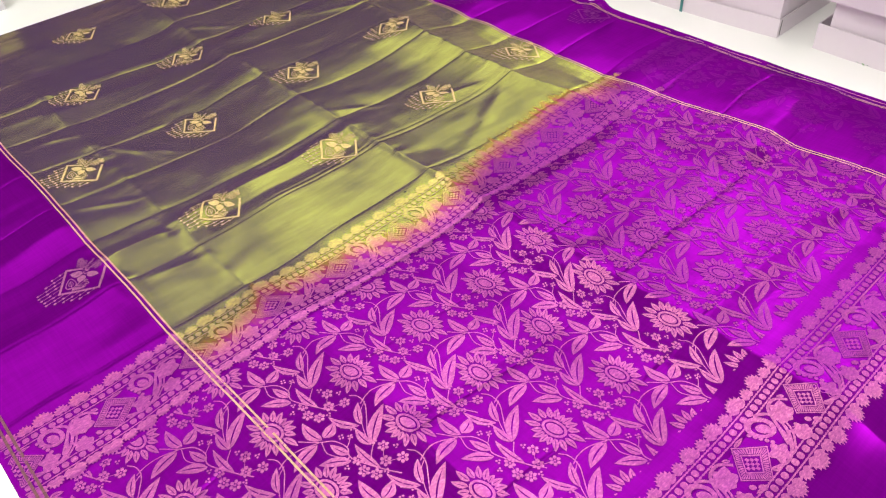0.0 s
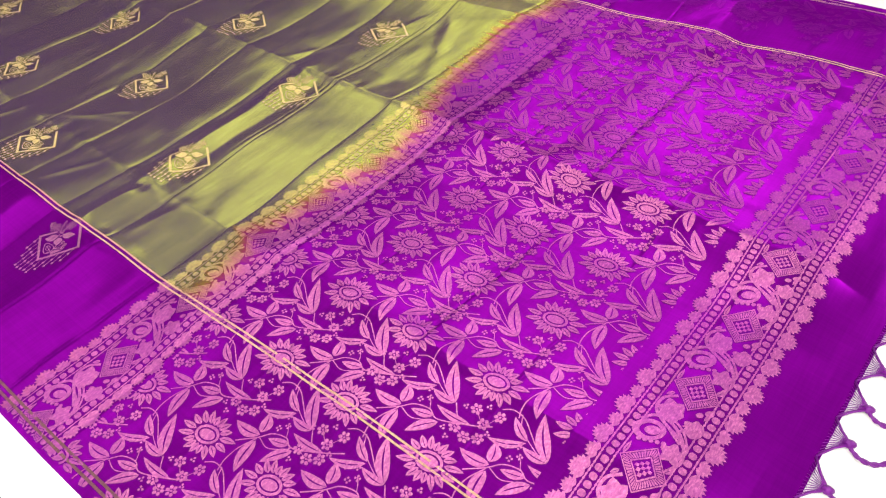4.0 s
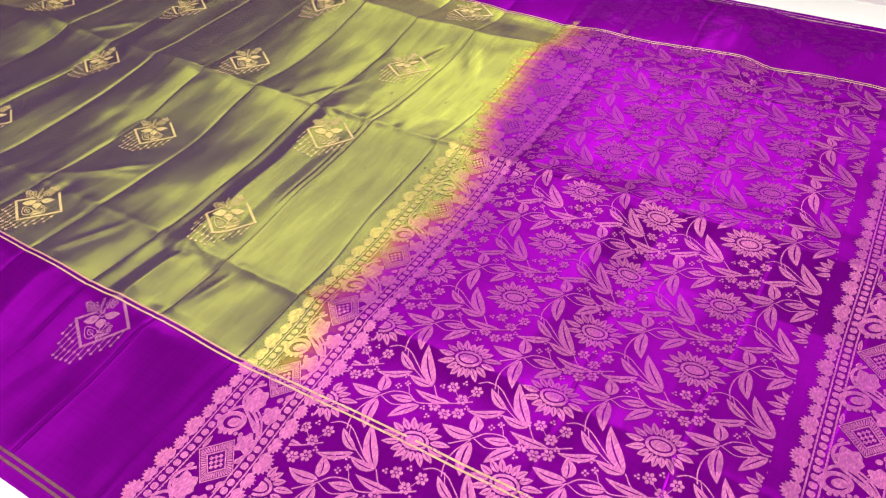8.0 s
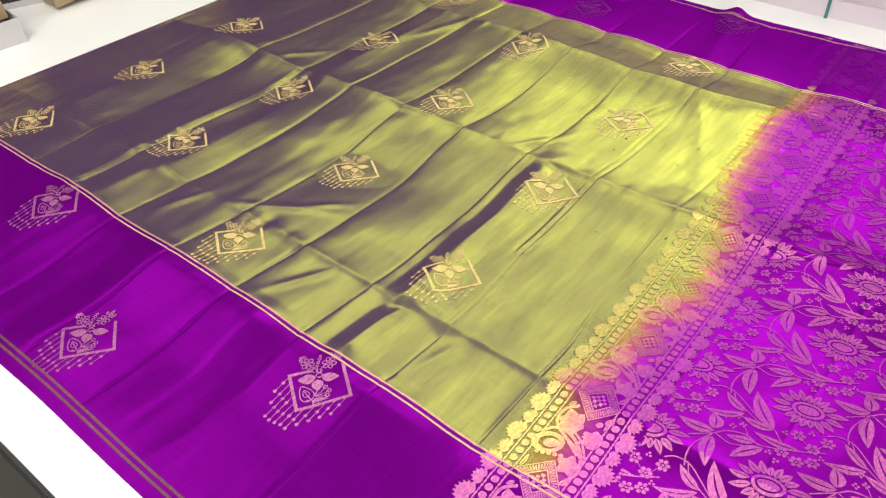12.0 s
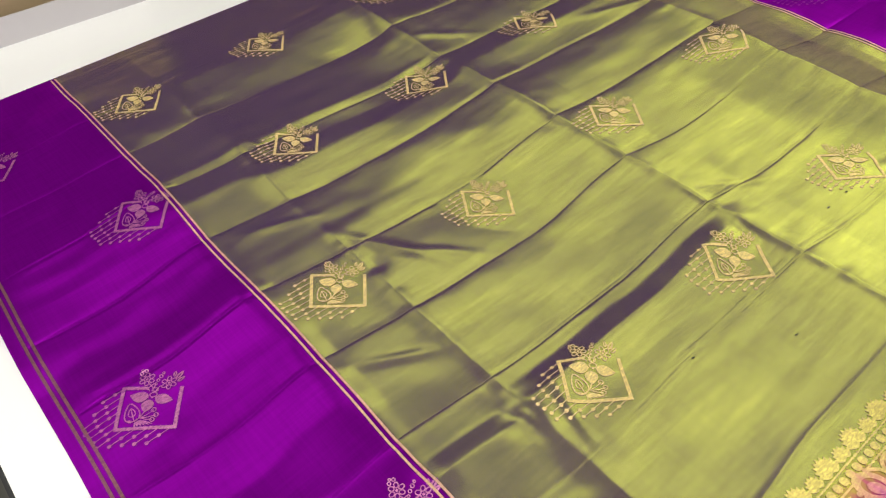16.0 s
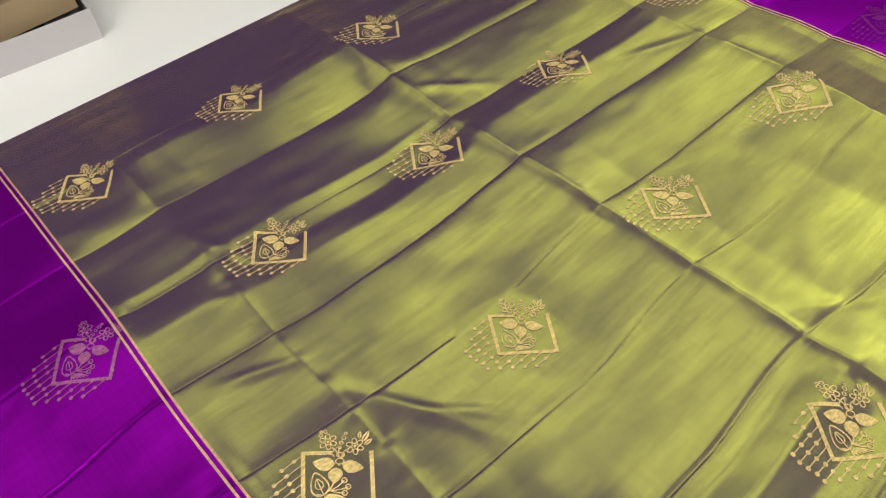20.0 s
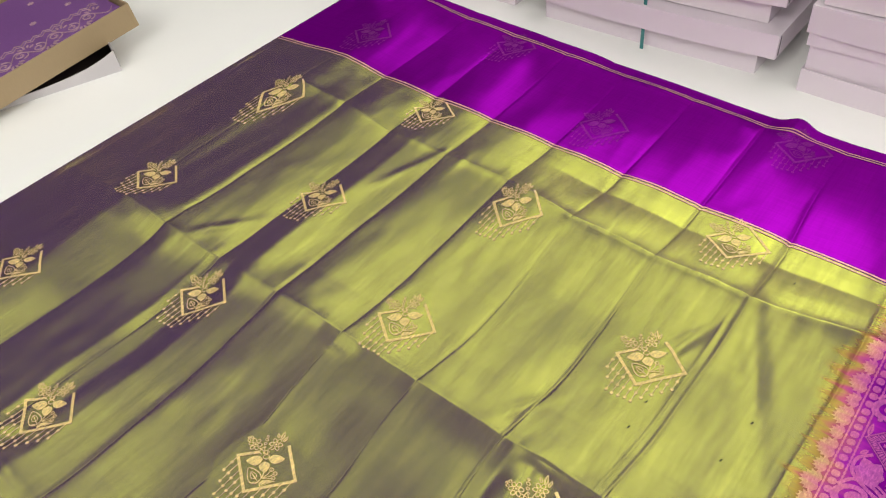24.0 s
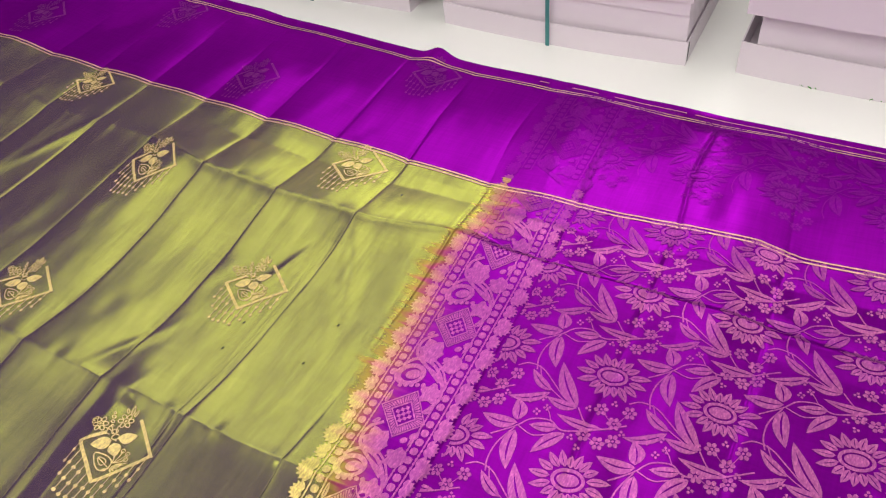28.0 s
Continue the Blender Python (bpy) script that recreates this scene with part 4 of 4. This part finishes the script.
def bead_row():
    w = Weave()
    for xb in (-28.8, 24.6):
        for k in range(11):
            y = -46.6 + 4.236 + 8.473 * k
            a = np.arange(12) * math.tau / 12
            ex, ey = np.cos(a), np.sin(a)
            q = 1 / np.maximum(np.abs(ex), np.abs(ey)) ** 0.5
            w.add([(xb, y), *np.stack([xb + 3.3 * ex * q, y + 3.3 * ey * q], -1)], [(0, 1 + i, 1 + (i + 1) % 12) for i in range(12)])
        for dx in (-5.4, 5.4):
            y = np.linspace(-46.6, 46.6, 48)
            w.line(np.stack([np.full(48, xb + dx), y], -1), 1.5 * (1 + 0.4 * np.cos(np.arange(48) * 3.1)))
    return w


BAND_FIGURES = ((lozenge(), "woven_lozenge", .0006), (paisley(), "woven_paisley", .0006), (maple_leaf(), "woven_maple_leaf", .00065), (rosette(), "woven_rosette", .0006), (scroll(), "woven_scroll", .0005), (bead_row(), "beadwork", .00055))
SHELLS = {(sd, b): scallop(sd, b) for sd in (-1, 1) for b in (True, False)}
for x in (.061, .523):
    lim = ((x - .075, V0 + .004), (x + .075, V1 - .012))
    for k in range(-3, 11):
        v = ROW + PER * k
        if -0.25 < v < 0.99:
            inner = (lim[0], (x + .075, IN1 + .003)) if v < IN1 else lim
            for fig, nm, up in BAND_FIGURES:
                fig.lay(nm, x, v, M_ZARI_GLARE if v > IN1 else M_ZARI_PINK, up, clip=inner, kind="stuff" if nm == "beadwork" else "")
    for k in range(32):
        v = V0 + 0.012 + 0.0358 * k
        for sd, dx in ((-1, -.0365), (1, .0320)):
            SHELLS[sd, True].lay("woven_shell", x + dx, v, M_ZARI_GLARE if v > IN1 else M_ZARI_PINK, .0005, clip=lim)
            SHELLS[sd, False].lay("woven_shell", x + dx, v + 0.0179, M_ZARI_GLARE if v > IN1 else M_ZARI_PINK, .00042, clip=lim)


# ---- tassels along the cut end ----
def tassel(y, seed):
    rnd = random.Random(seed)
    zt = TABLE_Z
    kx, ky, kz = X1 + 0.015 + rnd.uniform(-.002, .002), y + rnd.uniform(-.003, .003), zt + 0.004
    bm = bmesh.new()
    for i in range(13):
        s = i / 12
        ye = y - 0.0215 + 0.043 * s
        r = 0.0010 if i in (0, 12) else 0.00035
        mid = ((X1 + kx) / 2 - 0.002, ye * 0.45 + ky * 0.55, zt + 0.004)
        tube(bm, [(X1 - 0.003, ye, zt + 0.003), mid, (kx, ky, kz)], [r, r, r * 1.4], 5)
    fan = part("tassel", bm, M_TASSEL, saree, "violet thread fan knotted into a twisted cord", True)
    bm = bmesh.new()
    bmesh.ops.create_icosphere(bm, subdivisions=2, radius=0.0042)
    for v in bm.verts:
        v.co = Vector((v.co.x * 1.1 + kx, v.co.y * 0.85 + ky, v.co.z * 0.8 + kz)) + 0.0007 * Vector((math.sin(900 * v.co.y), math.sin(1100 * v.co.z), 0))
    part("knot", bm, M_TASSEL, fan, "", True)
    # the cord wanders off over the table
    p, a, path = Vector((kx, ky, kz)), rnd.uniform(-1.1, -0.4), []
    turn = rnd.uniform(0.10, 0.16)
    for i in range(26):
        path.append(p.copy())
        p = p + 0.0022 * Vector((math.cos(a), math.sin(a), 0))
        a += turn * (1.0 if i < 14 else -0.3)
        p.z = zt + 0.0026
    bm = bmesh.new()
    for ph in (0, math.pi):
        pts = []
        for i, q in enumerate(path):
            for sub in range(2):
                s = i + sub / 2
                nxt = path[min(i + 1, len(path) - 1)]
                c = q.lerp(nxt, sub / 2)
                pts.append(c + 0.0011 * Vector((-math.sin(a) * math.cos(s * 0.9 + ph), math.cos(a) * math.cos(s * 0.9 + ph), math.sin(s * 0.9 + ph))))
        tube(bm, pts, 0.0013, 6)
    part("cord", bm, M_TASSEL, fan, "", True)
    bm = bmesh.new()
    e, d = path[-1], (path[-1] - path[-3]).normalized()
    side = Vector((-d.y, d.x, 0))
    for i in range(11):
        o = (i - 5) / 5
        tube(bm, [e, e + d * 0.012 + side * 0.004 * o, e + d * (0.028 + rnd.uniform(-.003, .003)) + side * 0.007 * o + Vector((0, 0, -0.001))], [0.0011, 0.0010, 0.0004], 5)
    part("brush", bm, M_TASSEL, fan, "", True)


for i in range(25):
    tassel(-0.147 + 0.0443 * i, i)

# stray weaving knots on the cloth
for i, (x, v) in enumerate(((-.040, .516), (-.046, .469), (-.071, .688), (-.122, .483), (-.122, .452), (-.060, .30), (-.10, .215), (.006, .33))):
    bm = bmesh.new()
    p = on_cloth([x, x + .001, x + .0015], [v, v + .0015, v + .003], 0.0006)
    tube(bm, p, [0.0002, 0.0005, 0.0002], 5)
    part("thread_knot", bm, M_KNOT, saree, "tiny dark knot of loose thread")


# ---- card boxes ----
def open_box(bm, lo, hi, t=0.0016, up=True):
    """A card shell in one piece; open above, or below when up is False."""
    (x0, y0, z0), (x1, y1, z1) = lo, hi
    a, b, c = (z0, z1, z0 + t) if up else (z1, z0, z1 - t)

    def ring(d, z):
        return [bm.verts.new(p) for p in ((x0 + d, y0 + d, z), (x1 - d, y0 + d, z), (x1 - d, y1 - d, z), (x0 + d, y1 - d, z))]
    ob, ot, it, ib = ring(0, a), ring(0, b), ring(t, b), ring(t, c)
    bm.faces.new(ob)
    bm.faces.new(ib)
    for p, q in ((ob, ot), (ot, it), (it, ib)):
        for k in range(4):
            bm.faces.new((p[k], p[(k + 1) % 4], q[(k + 1) % 4], q[k]))


def card_box(x0, x1, y0, y1, z0, tray_h, lid_h, over, flipped, turn, label, oy=0.0025):
    """A shallow two-piece box; the lid's wall stands out by over. Flipped: it lies on its lid."""
    cx, cy = (x0 + x1) / 2, (y0 + y1) / 2
    ob = empty("card_box", label, "box", "stacked card boxes", (cx, cy, z0))
    ob.rotation_euler[2] = radians(turn)
    hx, hy = (x1 - x0) / 2, (y1 - y0) / 2
    tray, lid = bmesh.new(), bmesh.new()
    if flipped:
        open_box(lid, (-hx - over, -hy - oy, 0), (hx + over, hy + oy, lid_h), up=True)
        open_box(tray, (-hx, -hy, 0.003), (hx, hy, lid_h + tray_h), up=False)
    else:
        open_box(tray, (-hx, -hy, 0), (hx, hy, tray_h + lid_h - 0.003), up=True)
        open_box(lid, (-hx - over, -hy - oy, tray_h), (hx + over, hy + oy, tray_h + lid_h), up=False)
    for bm, bow in ((tray, 0.002), (lid, 0.007)):
        # the long walls of the thin card bulge a little
        long_edges = [e for e in bm.edges if abs(e.verts[0].co.x - e.verts[1].co.x) > hx]
        bmesh.ops.subdivide_edges(bm, edges=long_edges, cuts=9, use_grid_fill=True)
        for vert in bm.verts:
            k = 1 - min(1, abs(vert.co.x) / (hx + over)) ** 2
            vert.co.y += math.copysign(bow * k, vert.co.y) * min(1, abs(vert.co.y) / hy) ** 3
            vert.co.z -= 0.0012 * k * (bow > 0.005) * (vert.co.z > 0.01)
    part("tray", tray, M_CARD, ob)
    part("lid", lid, M_CARD, ob, "lid with folded corner flaps")
    # folded corner tabs seen as dark slits on the lid's ends
    zl = 0 if flipped else tray_h
    for s in (-1, 1):
        box_part("corner_slit", (s * (hx + over) - 0.0006, -hy - oy + 0.006, zl + 0.003), (s * (hx + over) + 0.0006, -hy - oy + 0.0075, zl + lid_h - 0.003), M_EDGE, ob)
    return ob


def strap(x, y0, z0, z1, y1):
    ob = empty("packing_strap", "teal plastic strap round a stack of boxes", "strap", "packing straps")
    bm = bmesh.new()
    w, t = 0.0026, 0.0008
    n = 10
    for i in range(n):
        za, zb = z0 + (z1 - z0) * i / n, z0 + (z1 - z0) * (i + 1) / n
        ya = y0 - 0.0012 - t
        block(bm, (x - w, ya, za), (x + w, ya + t, zb))
    block(bm, (x - w, y0 - 0.002, z1), (x + w, y1 + 0.002, z1 + t))
    part("band", bm, M_STRAP, ob)


WHITE = "shallow lavender white card box in a stack on the table"
# stack A, upright boxes
card_box(-.600, -.262, 1.038, 1.29, TABLE_Z, .036, .034, .027, False, 0.0, WHITE, .014)
card_box(-.600, -.262, 1.045, 1.29, TABLE_Z + .0705, .030, .034, .020, False, 0.8, WHITE, .008)
card_box(-.600, -.258, 1.040, 1.29, TABLE_Z + .1355, .030, .034, .020, False, -0.5, WHITE, .008)
# stack B, boxes lying on their lids
card_box(-.198, .128, 1.030, 1.28, TABLE_Z, .034, .032, .003, True, 0.0, WHITE)
card_box(-.202, .128, 1.026, 1.28, TABLE_Z + .0665, .018, .036, .003, False, 0.0, WHITE)
card_box(-.196, .124, 1.030, 1.28, TABLE_Z + .1215, .030, .036, .006, False, 0.6, WHITE)
# stack C
card_box(.207, .520, 1.035, 1.29, TABLE_Z, .046, .042, .017, True, 0.0, WHITE)
card_box(.205, .520, 1.022, 1.28, TABLE_Z + .0885, .0005, .0485, .014, False, 0.3, WHITE, .010)
card_box(.202, .520, 1.030, 1.28, TABLE_Z + .1380, .030, .036, .012, False, -0.6, WHITE)
# stack beyond A
card_box(-1.00, -.665, 1.045, 1.29, TABLE_Z, .034, .034, .012, False, 0.0, WHITE)
card_box(-1.00, -.665, 1.050, 1.29, TABLE_Z + .0685, .034, .034, .012, False, 1.0, WHITE)
strap(-.424, 1.024, TABLE_Z, .19, 1.3)
strap(-.045, 1.019, TABLE_Z, .19, 1.3)

bm = bmesh.new()
for i in range(26):
    x = .262 + .09 * random.random()
    y = 1.029 + .004 * random.random()
    tube(bm, [(x, y, TABLE_Z + .0008), (x + .004 * random.uniform(-1, 1), y - .003, TABLE_Z + .002), (x + .006 * random.uniform(-1, 1), y - .006 * random.random(), TABLE_Z + .001)], .0007, 4)
tagged(part("green_fibres", bm, M_GREEN_BIT), "scattered green plastic fibres under a box edge", "debris", kind="stuff")


# ---- open kraft trays at the folded end ----
M_FILM = plain("grey_plastic_film", (0.34, 0.34, 0.37), 0.18, 0.2, 40, bump_amount=0.2)
M_LID_INSIDE = plain("dark_brown_sheet", (0.035, 0.022, 0.022), 0.6, 0.3, 60)
M_ROSE_DULL = plain("dull_rose_thread", (0.36, 0.22, 0.27), 0.55, 0.3, 300)


def white_lid(x, y, turn, h0, h1):
    """A white card lid lying open side up; its front wall sags from h0 at the corner to h1."""
    lid = empty("white_box_lid", "white card lid lying open side up on the table", "box lid", "white box lids", (x, y, TABLE_Z))
    lid.rotation_euler[2] = radians(turn)
    bm = bmesh.new()
    w, d, t = .27, .37, .0018
    block(bm, (-w, -d, 0), (0, 0, t))
    block(bm, (-w, -d, t), (-w + t, 0, h0))
    block(bm, (-w + t, -t, t), (-t, 0, h0))
    block(bm, (-w + t, -d, t), (-t, -d + t, h1))
    n = 24
    for i in range(n):
        a, b = i / n, (i + 1) / n
        za, zb = (h1 + (h0 - h1) * (1 - q) ** 7 for q in (a, b))
        vs = [bm.verts.new(p) for p in ((0, -d * a, t), (0, -d * b, t), (0, -d * b, zb), (0, -d * a, za), (-t, -d * a, t), (-t, -d * b, t), (-t, -d * b, zb), (-t, -d * a, za))]
        for f in ((0, 1, 2, 3), (5, 4, 7, 6), (3, 2, 6, 7)):
            bm.faces.new([vs[k] for k in f])
    part("shell", bm, M_WHITE_CARD, lid)
    # a thin near-black brown sheet covers the lid's floor
    box_part("inside_sheet", (-w + .003, -d + .003, t + .0004), (-.003, -.003, t + .0010), M_LID_INSIDE, lid)
    box_part("corner_flap", (-.012, -.0004, .003), (-.0105, .0006, h0 - .004), M_EDGE, lid)


def kraft_tray(at, turn, tip, length, label, vine_border):
    """A kraft card tray with a folded saree; its front edge starts at the corner at and runs along +y."""
    m = Matrix.Translation(at) @ pose(0, 0, 0, tip, 0, turn)
    tr = empty("kraft_tray", label, "box", "kraft trays")
    tr.matrix_world = m
    h = .040
    bm = bmesh.new()
    open_box(bm, (-.26, 0, 0), (0, length, h), .002)
    part("shell", bm, M_KRAFT, tr)
    box_part("corner_slit", (-.0085, -.0006, .002), (-.0075, .0004, h - .002), M_EDGE, tr)
    if not vine_border:
        box_part("inner_flap", (-.19, .004, .030), (-.010, length - .09, .0316), M_KRAFT, tr, 0.0004)
        box_part("tuck_flap", (-.20, length - .085, .006), (-.012, length - .0835, h - .004), M_KRAFT, tr, 0.0004)
        return
    f = empty("folded_saree", "folded dull violet saree with a rose vine border", "saree", "folded sarees")
    f.matrix_world = m
    for k in range(4):
        z = .003 + .008 * k
        box_part("fold", (-.252 + .002 * k, .006 + .001 * k, z), (-.008 - .003 * k, length - .008, z + .0076), M_FOLDED, f, 0.003)
    top = .0352
    # a running vine: a wavy stem, a scroll and a fan of leaves in each bend
    bm = bmesh.new()
    tube(bm, [(-.036 + .016 * math.sin(i * 0.21), .010 + .002 * i, top) for i in range(int((length - .022) / .002))], .0009, 4)
    part("vine_stem", bm, M_ROSE_DULL, f)
    for k in range(int((length - .03) / .030)):
        sgn = 1 if k % 2 else -1
        cx, cy = -.036 - sgn * .002, .026 + .030 * k
        bm = bmesh.new()
        tube(bm, [(cx + .0125 * (1 - a / 11) * math.cos(a) * sgn, cy + .0130 * (1 - a / 11) * math.sin(a), top) for a in np.linspace(0, 9.5, 26)], .0012, 4)
        part("scroll", bm, M_ROSE_DULL, f)
        for q in range(5):
            a = (q - 2) * 0.55
            bm = bmesh.new()
            c = Vector((cx - sgn * (.006 + .0125 * math.cos(a)), cy + .013 + .0125 * math.sin(a), top))
            bmesh.ops.create_icosphere(bm, subdivisions=1, radius=.0056, matrix=Matrix.Translation(c) @ Matrix.Rotation(a if sgn < 0 else math.pi - a, 4, "Z") @ Matrix.Diagonal((1, .42, .2, 1)))
            part("leaf", bm, M_ROSE_DULL, f)
    for row in (-.068, -.075, -.011):
        bm = bmesh.new()
        tube(bm, [(row + (.0075 * (i % 2) if row < -.02 else 0), .012 + .0085 * i, top) for i in range(int((length - .026) / .0085))], .0009, 4)
        part("zigzag_line", bm, M_ROSE_DULL, f)
    for k in range(5):
        for j in range(2):
            bm = bmesh.new()
            for q in range(7):
                a, r = q * math.tau / 6, .004 if q < 6 else 0
                bmesh.ops.create_icosphere(bm, subdivisions=1, radius=.0023, matrix=Matrix.Translation((-.115 - .07 * j + r * math.cos(a), .04 + .065 * k + .03 * j + r * math.sin(a), top)) @ Matrix.Diagonal((1, 1, .3, 1)))
            part("woven_sprig", bm, M_ROSE_DULL, f)


def plastic_film(x, y, z):
    """A crumpled scrap of clear grey film."""
    bm = bmesh.new()
    rnd = random.Random(5)
    g = [[bm.verts.new((x - .05 * i / 7 + .003 * rnd.uniform(-1, 1), y - .045 * j / 7 + .003 * rnd.uniform(-1, 1), z - .004 * i / 7 + .006 * rnd.random())) for j in range(8)] for i in range(8)]
    for i in range(7):
        for j in range(7):
            bm.faces.new((g[i][j], g[i + 1][j], g[i + 1][j + 1], g[i][j + 1]))
    bmesh.ops.solidify(bm, geom=bm.faces[:], thickness=0.0003)
    tagged(part("plastic_film", bm, M_FILM), "crumpled grey plastic film tucked inside a white lid", "packaging")


white_lid(-1.070, .187, -5.5, .042, .040)
kraft_tray((-1.1195, -.166, TABLE_Z + .0144), -5.0, 4.2, .348, "empty brown kraft card tray resting in a white lid", False)
plastic_film(-1.074, .180, TABLE_Z + .026)
white_lid(-1.097, .566, -22.2, .036, .011)
kraft_tray((-1.147, .286, TABLE_Z + .006), -3.7, 5.5, .352, "brown kraft card tray holding a folded saree, tipped on a lid", True)

# ---- stool below the table edge ----
stool = empty("plastic_stool", "slate grey plastic stool on the floor beside the table", "stool")
box_part("seat", (-.60, -.62, FLOOR_Z + .42), (-.25, -.30, FLOOR_Z + .45), M_STOOL, stool, 0.012)
for sx in (-.58, -.30):
    for sy in (-.60, -.35):
        box_part("leg", (sx, sy, FLOOR_Z), (sx + .03, sy + .03, FLOOR_Z + .42), M_STOOL, stool, 0.004)
